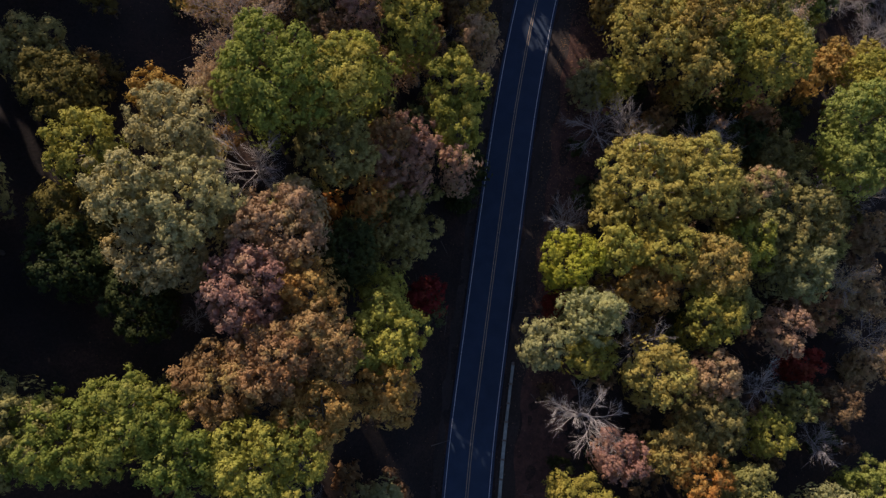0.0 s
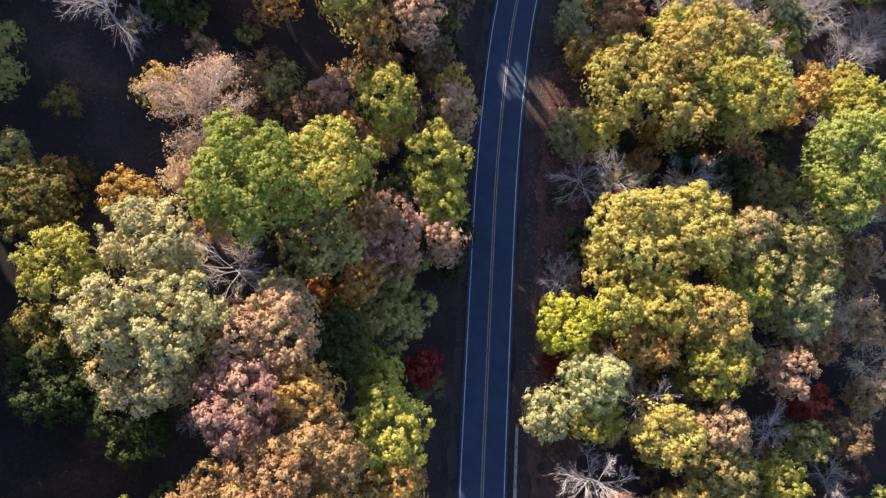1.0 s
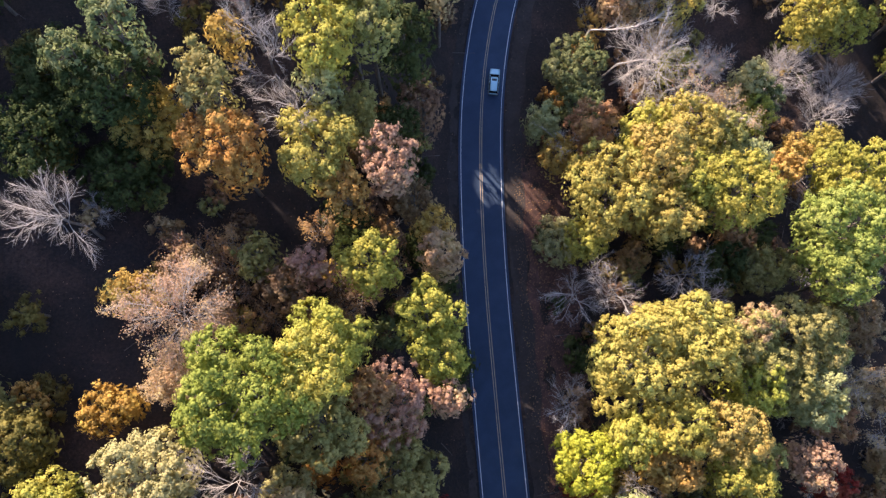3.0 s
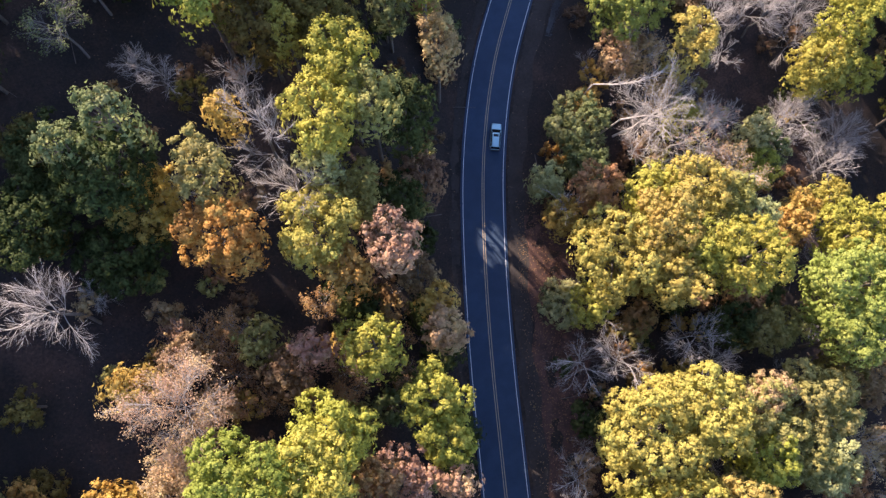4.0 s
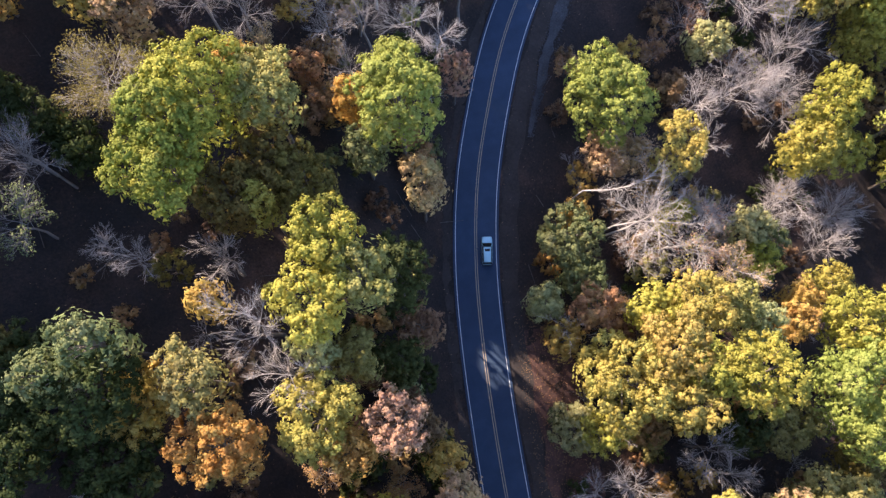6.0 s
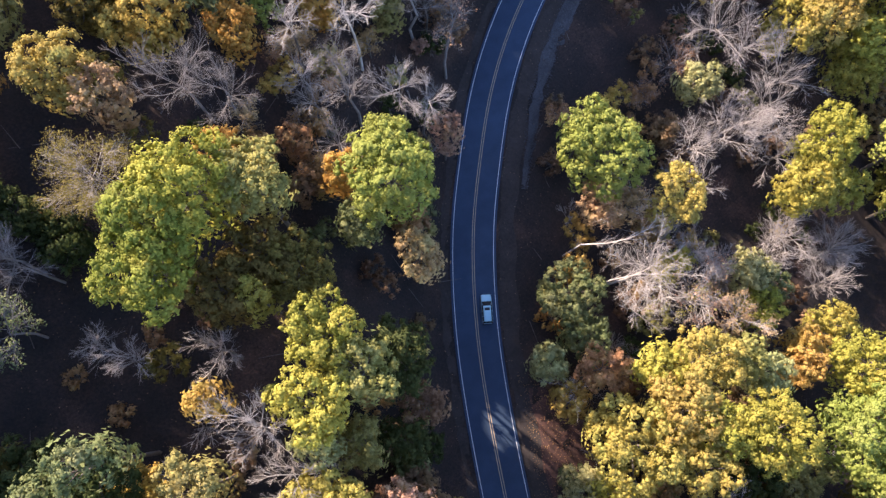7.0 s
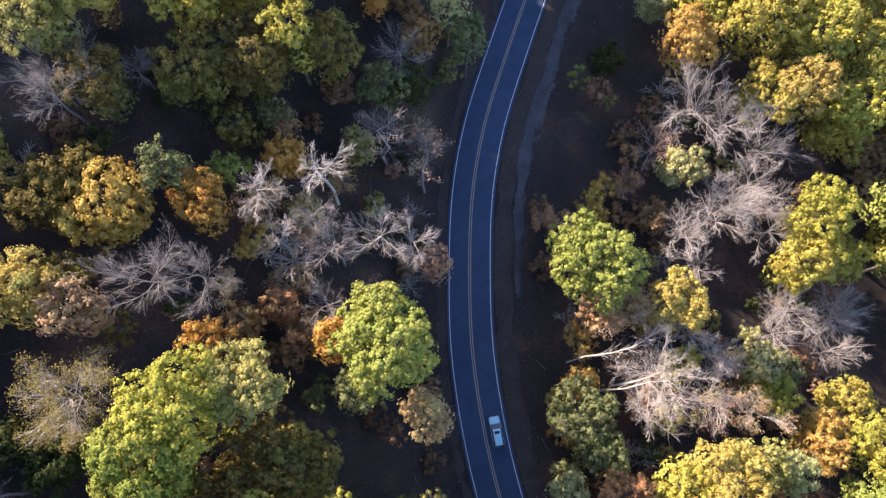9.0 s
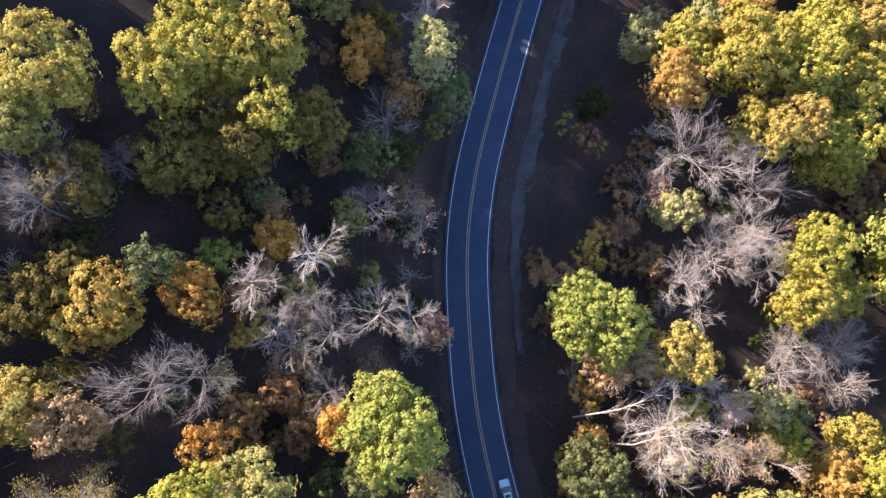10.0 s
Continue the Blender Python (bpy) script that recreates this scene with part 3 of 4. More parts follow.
def T(x, y, top, r, hue, ry=0, **more):
    SEED[0] += 1
    return leafy(x, y, top, 1.1 * r, 1.1 * (ry or r), hue, SEED[0], **more)


def B(x, y, top, r, **more):
    SEED[0] += 1
    return bare(x, y, top, 1.12 * r, SEED[0], **more)


# below the road, south
T(33.5, 61.6, 22, 6.6, "gold", 7.6)
T(41.9, 63.9, 23.8, 5.4, "gold")
T(41.7, 55.5, 22, 4.5, "gold", 3.8)
T(51.6, 56.4, 24.6, 5.3, "yellow_green", 6.2)
T(46, 60, 23, 4.2, "yellow_green")
T(67.6, 61.7, 7.5, 3.2, "amber")
T(69.4, 48.5, 16, 8.0, "green")
T(68.5, 41.0, 14, 4.6, "green")
T(76, 57.5, 12, 6.2, "yellow_green")
T(78.2, 65.9, 3, 3.6, "yellow")
T(25.5, 57.5, 10.5, 3.4, "pale", 4.2)
T(29, 56, 15, 3.0, "yellow", 3.6)
T(29.6, 34.1, 25.5, 8.8, "gold", 7.4)
T(47.5, 27, 17, 4.4, "yellow_green")
T(54, 26, 14, 4.6, "olive")
T(38.8, 35.6, 24.2, 6.2, "gold")
T(48.5, 33.4, 18, 5.2, "olive")
T(50.5, 36.0, 17, 3.2, "tan")
T(57.5, 32.5, 14, 6.2, "olive", 6.6)
T(57.5, 23, 12.5, 4.8, "pale")
T(19, 22.6, 23.5, 4.6, "lime")
T(26, 24.5, 23.6, 3.6, "yellow")
T(32.5, 24.5, 24, 5.4, "yellow", 4.2)
T(31, 19.3, 20, 4.6, "amber", 3.8)
T(39.8, 21.6, 23.4, 4.5, "gold", 4.8)
T(39.2, 13.8, 21, 4.6, "yellow_green")
T(46, 17, 14, 3.6, "olive")
T(20.7, 13.8, 25.4, 5.0, "pale", 4.4)
T(14.8, 10.4, 22, 3.6, "pale")
T(21.5, 8.6, 21.5, 3.8, "yellow_green", 3.0)
T(60.2, 9.0, 4, 3.0, "red")
T(54, 13.6, 12.6, 3.6, "pink", 4.4, loose=0.3)
T(40, -1.3, 16.6, 4.8, "olive")
T(30.6, 5.6, 23.3, 5.0, "gold")
T(40.2, 5.8, 18.4, 3.6, "tan")
T(49.5, -3, 13, 3.6, "yellow_green")
T(74, 21, 2, 4.0, "tan", loose=0.25)
T(73.3, 8.6, 0.5, 4.0, "tan", loose=0.2)
T(19, -13, 22, 5.0, "yellow_green")
T(25, -6, 20, 3.8, "pink")
T(33, -5.5, 19, 4.0, "gold")
T(36.5, -9, 19, 4.0, "orange")
T(44.5, -11.5, 15.5, 4.5, "olive")
T(70, -12, 2, 4.4, "green")
T(19.5, 17.8, 9, 3.0, "red", loose=0.45)
T(24.5, 18.5, 10, 3.0, "amber")
# grey tree in paler bark, so its colour carries the sunlight on it
B(21, 0.7, 22, 6.2, bark=WHITE_BARK, twigs=8)
B(63.5, -3.6, 2.3, 4.5)
B(31, 46.6, 17.4, 5.6)
B(25.5, 47.5, 15, 4.0)
B(47, 43.6, 12, 5.2)
B(45.5, 48.5, 12.5, 4.8)
B(19.8, 31, 17, 4.0)
B(30, 11.6, 18, 4.0)
B(27.5, 17.2, 17, 3.5)
B(52, 5, 10, 4.0)
# below the road, north
T(48.7, 105.7, 20.5, 6.4, "green", 6.8)
T(47.5, 111, 20.5, 4.2, "green")
T(56.3, 95.2, 20, 3.6, "gold", 5.0)
T(88.4, 96, 11.5, 5.0, "yellow_green")
T(82.5, 89.5, 8, 5.6, "yellow", 4.4)
T(88.5, 87.5, 6.5, 4.6, "yellow_green")
T(66.5, 79.5, 9, 3.2, "pale")
T(66.1, 73.4, 6, 3.8, "yellow_green")
T(34.7, 74.3, 18.2, 3.8, "rust", 3.4)
T(29, 71.5, 13.5, 3.0, "amber")
T(36, 87.3, 12.8, 4.8, "sage", 5.6, loose=0.25)
T(35.5, 80.2, 11.5, 4.2, "sage", loose=0.2)
T(28.2, 78.1, 12.8, 2.8, "pale")
T(73.9, 115, 7.3, 4.2, "pale", 3.8)
T(94, 119, 10.5, 5.4, "yellow")
T(103.3, 108, 5, 6.2, "yellow")
T(55.8, 85.8, 7, 3.2, "yellow", 2.4, loose=0.3)
T(110.4, 92.4, -12, 5.5, "tan", loose=0.15)
T(47.5, 99.8, 10.5, 4.0, "tan", loose=0.3)
T(42.8, 97.4, 4.5, 2.6, "amber", 3.4, loose=0.3)
T(39, 91.5, 8, 2.6, "amber", loose=0.3)
T(96.4, 131, 18.5, 7.2, "yellow")
T(84.4, 133.3, 15, 5.4, "amber")
T(91, 139, 14, 5.0, "yellow")
T(104.7, 123.3, 16.3, 5.6, "yellow")
T(97, 115.6, 14.5, 5.4, "gold", 4.6)
T(105.4, 108.9, 10.8, 5.2, "yellow")
T(113.2, 115.8, 12.8, 5.4, "yellow")
T(101, 137, 15, 6.0, "amber")
T(112, 128, 13, 6.0, "yellow")
T(87.5, 144.8, 9.5, 4.2, "pale")
T(75.2, 140.2, -3.5, 3.2, "dark_green")
T(108.3, 84, -12, 4.6, "yellow")
T(52, 112.5, 6, 3.2, "olive", loose=0.2)
T(57, 117, 3, 3.0, "amber", loose=0.3)
T(44.5, 111.5, 1.6, 2.6, "brown", loose=0.35)
B(46, 88, 12, 6.6, bark=WHITE_BARK, lean=(0.45, -0.15), twigs=7)
B(51, 84.5, 10.5, 5.6, bark=WHITE_BARK, lean=(0.2, 0.1))
B(46.5, 82.5, 10.5, 5.0)
B(51, 99.5, 11, 5.5, bark=WHITE_BARK, leaves="tan", count=160)
B(58, 80, 9.5, 5.0, leaves="pink", count=90, twigs=9)
B(62, 85, 8, 4.6, twigs=8)
B(62, 74.2, 9, 4.2, leaves="tan", count=140, twigs=8)
B(82, 84, -0.5, 5.4)
B(85, 73.6, -1.5, 5.6)
B(91, 79, -4, 5.0)
B(81.6, 123.5, 11.5, 7.4, twigs=10)
B(86.5, 118.5, 8, 5.6, twigs=8)
B(91.3, 112, 6.5, 7.2, twigs=10)
B(85, 107.5, 7, 6.0, twigs=9)
B(76.6, 105.6, 8.5, 6.8, twigs=9)
B(75, 121.5, 1, 4.2, leaves="brown", count=120)
T(67, 111, 1, 3.0, "brown", loose=0.4)
T(70.5, 126, -1, 2.8, "brown", loose=0.4)
T(62.5, 113.5, 0, 2.8, "rust", loose=0.45)
B(66, 118.5, 1.5, 3.4, leaves="brown", count=160)
B(70, 98.5, 2, 3.8)
B(30.5, 73.3, 13, 2.4, bark=WHITE_BARK, note="small bleached dead snag with crooked branches")
B(43.5, 101.2, 3, 2.4)
# above the road, south
B(-28.6, 52.8, 43.4, 5.4, leaves="pink", count=650, twigs=7, dome=True, note="nearly bare rounded tree with a haze of dry pinkish-brown leaves")
T(-19.3, 40.2, 50.4, 6.8, "leaf_green")
T(-13.5, 41.5, 46.5, 5.0, "yellow")
T(-23, 38.5, 46, 3.6, "leaf_green")
T(-11, 45.3, 41, 4.8, "yellow_green")
T(-14, 35.5, 39, 5.4, "olive", 6.0)
T(-4, 55.4, 36.2, 4.0, "yellow_green", 4.4)
T(1.7, 46.5, 33.3, 4.4, "yellow_green", 4.8)
T(2.2, 41.2, 30.5, 3.4, "yellow_green", 4.0)
T(-4.9, 36.2, 32, 5.4, "pink", loose=0.38)
T(-7, 39, 33, 3.0, "rust", loose=0.2)
T(2.4, 35.8, 30.2, 2.2, "pink", loose=0.2)
B(-24.9, 32.5, 42.7, 5.2, twigs=8)
T(-31.6, 34, 48.6, 5.2, "cream", 5.0)
T(-29.2, 24.2, 50.6, 6.0, "cream", 5.4)
T(-36, 25, 51.5, 4.0, "cream")
T(-32.5, 18.6, 47.2, 5.4, "cream", 4.6)
T(-37, 13.5, 40, 4.6, "dark_green")
T(-18.8, 22, 45.4, 5.8, "tan", 5.0)
T(-18, 25.5, 41, 3.6, "tan")
T(-22.5, 14, 46.7, 5.2, "pink", 5.6)
T(-16, 14.5, 43, 4.0, "amber", loose=0.15)
T(-19.3, 5.7, 46.4, 5.0, "rust")
T(-14.2, 7.7, 44.2, 4.8, "rust")
T(-25, 3, 45, 5.0, "rust")
T(-14.5, 0, 42.5, 4.4, "amber")
T(-7.2, 9.6, 37.2, 5.0, "yellow", 5.8)
T(-7, 3, 36, 4.2, "amber", loose=0.15)
T(-8.6, 17.1, 26, 3.6, "yellow", 4.6)
T(-2.4, 18.6, 15.2, 2.8, "red")
T(-43.0, 32.4, 46, 4.4, "yellow_green")
T(-48.0, 41.0, 44, 4.8, "bronze")
T(-44.5, 25, 41, 5.6, "bronze")
T(-45, 19, 42, 5.4, "dark_green")
T(-35, -1.5, 47.4, 6.0, "leaf_green")
T(-42, -3.5, 47, 5.6, "leaf_green")
T(-48, -2, 47, 5.6, "olive")
T(-29, -5, 46, 4.4, "leaf_green")
T(-20, -6, 46, 6.0, "yellow_green")
B(-31, 46, 37.5, 3.8, leaves="tan", count=300)
T(-20.4, 28.6, 33.5, 3.2, "cream")
T(-12.9, 21.5, 34, 4.2, "dark_green", loose=0.15)
T(-7, 27, 27.5, 6.4, "olive", loose=0.12)
T(-10, 30.5, 31, 3.0, "orange", loose=0.3)
T(-38.5, 43.5, 37, 3.4, "copper", 2.8, loose=0.15)
T(-48, 47, 34, 3.6, "bronze", loose=0.3)
# above the road, middle
T(-18, 71.5, 46, 4.8, "copper", 4.6)
T(-7.5, 71, 40, 5.2, "gold")
T(-5.5, 66, 36, 3.0, "amber")
T(1.4, 68.0, 39.5, 3.6, "pink", 3.8, loose=0.15)
T(3.6, 65.5, 26, 2.8, "brown", loose=0.35)
T(-18.8, 80, 47, 2.8, "olive", 4.6)
B(-11.6, 85.0, 44, 5.0, twigs=8)
B(-10.2, 77.5, 41.5, 4.6, twigs=7)
B(-40, 68, 47.5, 5.2, twigs=8)
T(5.6, 56, 29.5, 3.4, "tan", 3.0)
T(5.5, 60.5, 27, 2.4, "amber", loose=0.25)
T(-27.8, 80, 39, 4.4, "amber", 5.0, loose=0.2)
T(-40.7, 79, 44.8, 5.4, "dark_green")
T(-12, 57, 35, 2.6, "pink", loose=0.3)
T(-19, 60, 33, 3.0, "olive", loose=0.35)
T(-16, 55, 33, 3.4, "brown", loose=0.4)
T(-28, 59.5, 36, 2.8, "brown", loose=0.35)
T(-33, 57, 41, 2.8, "amber", 2.2, loose=0.1)
# two loose sage crowns paint the sunlit tips of the dark green tree
T(-27.2, 87, 52.6, 2.7, "sage", loose=0.3)
T(-33, 85, 50.5, 2.8, "sage", loose=0.35)
T(-30, 82.5, 47, 5.6, "dark_green", 5.4)
T(-37, 88, 43, 5.4, "dark_green")
T(-33, 74, 37, 5.6, "dark_green")
B(-25.2, 99.5, 36, 3.2)
B(-14.7, 96.2, 36, 4.0)
B(-29.5, 103, 34, 2.6)
T(-16.5, 90.0, 40, 1.9, "amber", loose=0.2)
T(-3.6, 84, 46, 4.6, "yellow")
T(0, 91, 45.6, 4.6, "yellow_green")
T(2.5, 86, 43.5, 4.4, "olive")
# dark hue stands in for the shade of the taller crowns beside it
T(7, 86, 36.4, 4.4, "dark_green", 5.0)
T(-1.5, 77.5, 34, 3.6, "olive", loose=0.2)
T(3.5, 76, 29, 3.6, "dark_green", loose=0.2)
T(-5.5, 79.5, 40, 2.6, "pale", loose=0.2)
T(8, 79.5, 28, 3.2, "brown", loose=0.35)
# above the road, north
T(-15.2, 104.6, 50, 5.4, "leaf_green")
T(-8.2, 112.7, 52, 6.0, "yellow_green")
T(-13, 109.5, 51, 5.4, "leaf_green")
T(-9.5, 101.5, 42, 4.6, "bronze")
T(-1.2, 112, 47, 4.6, "olive")
T(-4.4, 104, 41, 5.6, "bronze", 5.0)
T(-6.5, 99.5, 41.5, 2.2, "yellow")
T(14.6, 108.4, 40.5, 6.6, "green", 6.6)
T(15.4, 113.8, 38, 4.2, "green", 3.8)
T(8.6, 114.5, 31, 2.8, "orange", loose=0.2)
T(-4.4, 120.6, 38, 3.2, "orange", loose=0.3, skirt=False)
T(4, 122.5, 28, 2.4, "rust", loose=0.45)
T(8.5, 107, 30, 2.8, "sage", loose=0.2)
T(14.8, 99.2, 29.5, 2.8, "tan", 3.8, loose=0.2)
T(9, 99.5, 15, 2.4, "brown", loose=0.35)
B(-34, 116, 44, 4.8, bark=SHADED_BARK)
B(-36, 107, 42, 4.0, bark=SHADED_BARK, leaves="sage", count=120)
B(-21, 122, 45, 5.6, leaves="bronze", count=620, twigs=8, dome=True, note="nearly bare rounded tree with dull grey-brown leaves")
B(22, 126, 28, 4.0, twigs=8)
B(25.4, 122.6, 25, 3.4, twigs=7)
T(27, 119.5, 19, 2.4, "pink", loose=0.4)
B(14.6, 126.5, 33, 4.6, bark=SHADED_BARK, twigs=7)
B(14, 131.5, 31, 3.4, bark=SHADED_BARK)
B(9.1, 137, 37, 4.0)
B(8.6, 131, 32.5, 3.6)
B(18.4, 136.4, 34.7, 4.2, bark=WHITE_BARK)
B(9.5, 119.5, 30, 4.0, bark=SHADED_BARK, twigs=7)
B(29.2, 138.5, 30.8, 4.4, bark=SHADED_BARK)
B(33, 134, 25, 3.6, bark=SHADED_BARK, leaves="pink", count=40)
T(2.2, 139.6, 35, 3.0, "orange", 4.4)
T(-19.6, 136, 46, 4.8, "gold", 4.2)
T(-15.5, 131.5, 44, 3.4, "tan", loose=0.3)
T(-10, 149, 39, 5.0, "bronze", loose=0.15)
T(-8, 143.5, 40, 6.0, "amber", 5.6, loose=0.15)
T(-14.5, 147.5, 42, 4.6, "bronze", loose=0.2)
B(-6.5, 131, 43, 5.6, bark=SHADED_BARK, twigs=8)
B(-2, 129, 40, 5.2, bark=SHADED_BARK, twigs=8)
T(0.2, 145, 38.5, 3.0, "sage", loose=0.25)
T(6, 133, 27, 3.0, "amber", loose=0.35)
T(15, 142.5, 28, 2.8, "orange", loose=0.2)
T(6.5, 144, 28, 3.0, "green", loose=0.3)
T(21, 168, 42, 6.8, "yellow")
T(14, 166.5, 42, 5.4, "yellow")
T(27.5, 164, 41, 5.4, "yellow")
# bronze crowns here paint the shaded south flanks of the yellow trees
T(9.5, 156.5, 38, 4.6, "bronze")
T(17.5, 155.5, 36, 5.6, "bronze", loose=0.12)
T(23.5, 155, 39.5, 3.4, "yellow")
T(28.0, 153.0, 34, 4.4, "bronze", loose=0.2)
T(2.5, 172, 48.5, 6.4, "gold")
T(-4, 169, 46.5, 5.0, "olive")
T(-2, 160, 41, 4.4, "bronze", loose=0.25)
T(49, 155.3, 29.3, 3.4, "pale", 4.2)
T(50, 150, 21, 3.0, "sage", loose=0.2)
T(42, 164, 26, 2.6, "orange", 3.4, loose=0.15)
T(43.5, 155, 20, 3.0, "rust", loose=0.35)
T(33.5, 148.5, 22, 3.6, "sage", loose=0.3)
T(38.5, 147, 20, 3.0, "dark_green", loose=0.3)
B(-6.6, 162, 42.3, 5.6, bark=SHADED_BARK)
B(38, 151, 26, 4.2, bark=SHADED_BARK)
B(56, 168, 24, 4.4)

# further trees between
T(48.5, 69.6, 21, 5.6, "gold", 5.0)
T(54.9, 67.8, 17, 3.6, "olive")
T(43, 71, 20, 4.0, "yellow", 3.6)
T(59, 64, 14, 3.6, "pale")
B(68.7, 104.8, 8, 5.4, twigs=7)
B(79.3, 104, 8, 5.0)
B(85, 98.2, 4, 4.4)
B(52.9, 81.2, 10, 4.6, bark=WHITE_BARK, leaves="yellow", count=40)
B(76.5, 81.5, 0, 4.4)
B(87, 102.5, 4, 5.6, twigs=8)
B(8.5, 127.9, 29, 3.4)
B(52.6, 160.8, 26, 4.0)
B(-32.2, 113.8, 43, 4.2, bark=SHADED_BARK)
B(57, 91, 6, 3.8)
T(-0.9, 100.8, 40, 4.8, "bronze", loose=0.1)
T(68.8, 76.3, 6, 3.4, "sage")
T(51, 98.2, 10.5, 3.0, "tan", loose=0.2)
T(97.5, 140.6, 14, 4.6, "pale")
T(121, 125.1, 13, 5.6, "gold")
T(112.7, 101.3, -6, 4.6, "tan", loose=0.2)
T(71.1, 64.9, 6, 2.8, "amber")
T(-31, 45.5, 36, 2.6, "tan", loose=0.35)
T(-52.6, 47, 43, 4.6, "olive", loose=0.1)
# next four have tops raised to 53 to throw shade on the hill
T(-44, 101, 53, 5.2, "dark_green")
T(-43, 112, 53, 5.4, "dark_green")
T(-46, 125, 53, 5.4, "dark_green")
T(-36, 129, 53, 4.8, "dark_green")
T(-31, 139, 47, 5.2, "amber")
T(-26, 149, 46, 5.4, "olive")
T(-19, 158, 46, 5.4, "yellow_green")
T(-54, 62, 46, 5.2, "olive")
T(-53, 76, 47, 5.2, "dark_green")
T(-52, 90, 47, 5.2, "dark_green")

T(52, 48, 8, 4.0, "dark_green")
T(57, 46, 7, 3.8, "olive")
T(60.5, 52, 5, 3.4, "dark_green")
T(62.5, 45.5, 4, 3.4, "olive", loose=0.2)
T(56, 51.5, 6, 3.2, "rust", loose=0.3)
T(66, 30, 5, 3.6, "olive", loose=0.3)
T(64, 18, 4, 3.2, "rust", loose=0.4)
T(66, 2, 3, 3.6, "brown", loose=0.35)
T(70, 36, 3, 3.4, "bronze", loose=0.3)
T(77, 33, 0, 3.8, "tan", loose=0.35)
T(81, 45, -1, 4.0, "amber", loose=0.35)
T(58, 2, 6, 3.2, "olive", loose=0.3)
B(70, 24, 3, 4.0, leaves="tan", count=120)
B(75, 14, 1, 4.4, leaves="tan", count=120)
B(78, 40, -1, 4.2)


# younger trees and brush in the shade of the tall ones
T(-29.3, 80.3, 35.0, 3.4, "bronze", loose=0.25)
T(-31.9, 59.6, 30.9, 3.2, "amber", loose=0.35)
T(-23.5, 52.9, 27.3, 2.8, "amber", loose=0.3)
T(-13.7, 58.0, 21.8, 2.2, "pink", loose=0.4)
T(-38.7, 69.8, 34.0, 1.8, "tan", loose=0.55)
T(-41.5, 79.1, 38.4, 2.6, "bronze", loose=0.4)
T(-46.8, 58.1, 36.4, 2.2, "bronze", loose=0.4)
T(-28.9, 65.6, 30.9, 2.2, "rust", loose=0.45)
T(-21.0, 66.2, 26.3, 2.4, "brown", loose=0.4)
T(-21.4, 97.4, 31.6, 2.8, "bronze", loose=0.4)
T(-40.9, 90.7, 41.7, 3.0, "bronze", loose=0.3)
T(67.5, 75.4, -3.7, 2.7, "pale", loose=0.2)
T(71.6, 83.6, -3.7, 2.3, "pale", loose=0.2)
T(30.0, 80.1, 4.3, 2.0, "pale", loose=0.12)
T(25.4, 59.3, 4.7, 2.8, "sage", loose=0.2)
T(37.6, 50.8, 2.7, 2.8, "olive", loose=0.3)
T(35.2, 59.3, 3.2, 2.4, "dark_green", loose=0.3)
T(14.1, 144.1, 25.9, 2.0, "orange", loose=0.3)
T(29.3, 137.6, 11.6, 1.4, "pink", loose=0.5)
T(67.9, 139.5, 3.7, 2.0, "green", loose=0.5)
T(70.2, 132.8, 2.9, 1.8, "olive", loose=0.5)
T(61.0, 119.3, 3.0, 2.2, "amber", loose=0.35)
T(49.4, 122.4, 2.7, 2.0, "brown", loose=0.5)
T(2.3, 109.6, 19.5, 2.4, "sage", loose=0.4)
T(0.5, 117.4, 23.0, 2.2, "rust", loose=0.45)
T(-1.2, 123.5, 28.4, 2.4, "rust", loose=0.3)
T(9.4, 87.5, 12.5, 2.2, "olive", loose=0.75, skirt=False)
T(6.0, 73.4, 10.5, 2.6, "dark_green", loose=0.2)
# four trees added on the sun's side to keep the road shaded
T(4.6, 54.2, 13, 3.0, "dark_green", loose=0.1)
T(4.6, 41.5, 11.5, 3.0, "dark_green", loose=0.1)
T(3.2, 36.5, 11.5, 2.8, "dark_green", loose=0.1)
T(3.8, 60.5, 14, 3.2, "dark_green", loose=0.1)
# added sun blockers: they shade the northern road and the ground beside it
T(73, 171, 16, 6.0, "olive")
T(66, 178, 20, 6.0, "yellow_green")
T(40.5, 173.5, 30, 5.6, "olive")
T(45.5, 166.5, 21, 3.8, "bronze")
T(3.8, 132.5, 27.0, 1.8, "amber", loose=0.35)
T(-14.6, 128.9, 33.0, 2.4, "bronze", loose=0.45, skirt=False)
T(-17.0, 138.8, 37.1, 2.6, "bronze", loose=0.4)
T(6.3, 158.3, 32.4, 2.0, "sage", loose=0.4)
T(-2.5, 159.3, 36.2, 2.8, "sage", loose=0.35)
T(10.8, 149.1, 30.7, 3.2, "bronze", loose=0.4)
T(16.1, 150.0, 26.9, 2.0, "sage", loose=0.5)
T(31.3, 149.5, 17.6, 2.4, "sage", loose=0.5)
T(38.9, 161.4, 25.3, 2.0, "orange", loose=0.3)
T(-47.0, 57.2, 36.7, 2.4, "bronze", loose=0.4)
T(-47.7, 46.4, 37.1, 2.8, "amber", loose=0.5)
T(-16.9, 30.4, 24.6, 1.8, "orange", loose=0.35)
T(-24.4, 69.1, 29.0, 1.8, "olive", loose=0.5)
T(-30.8, 66.9, 31.8, 1.6, "tan", loose=0.55)
T(42.2, 58.6, 3.6, 2.2, "amber", loose=0.3)
B(-26.6, 84.0, 30.3, 2.2)
B(-20.6, 60.5, 26.5, 2.2)
B(-21.0, 62.1, 26.4, 2.4)
B(-38.2, 70.6, 34.1, 2.2)
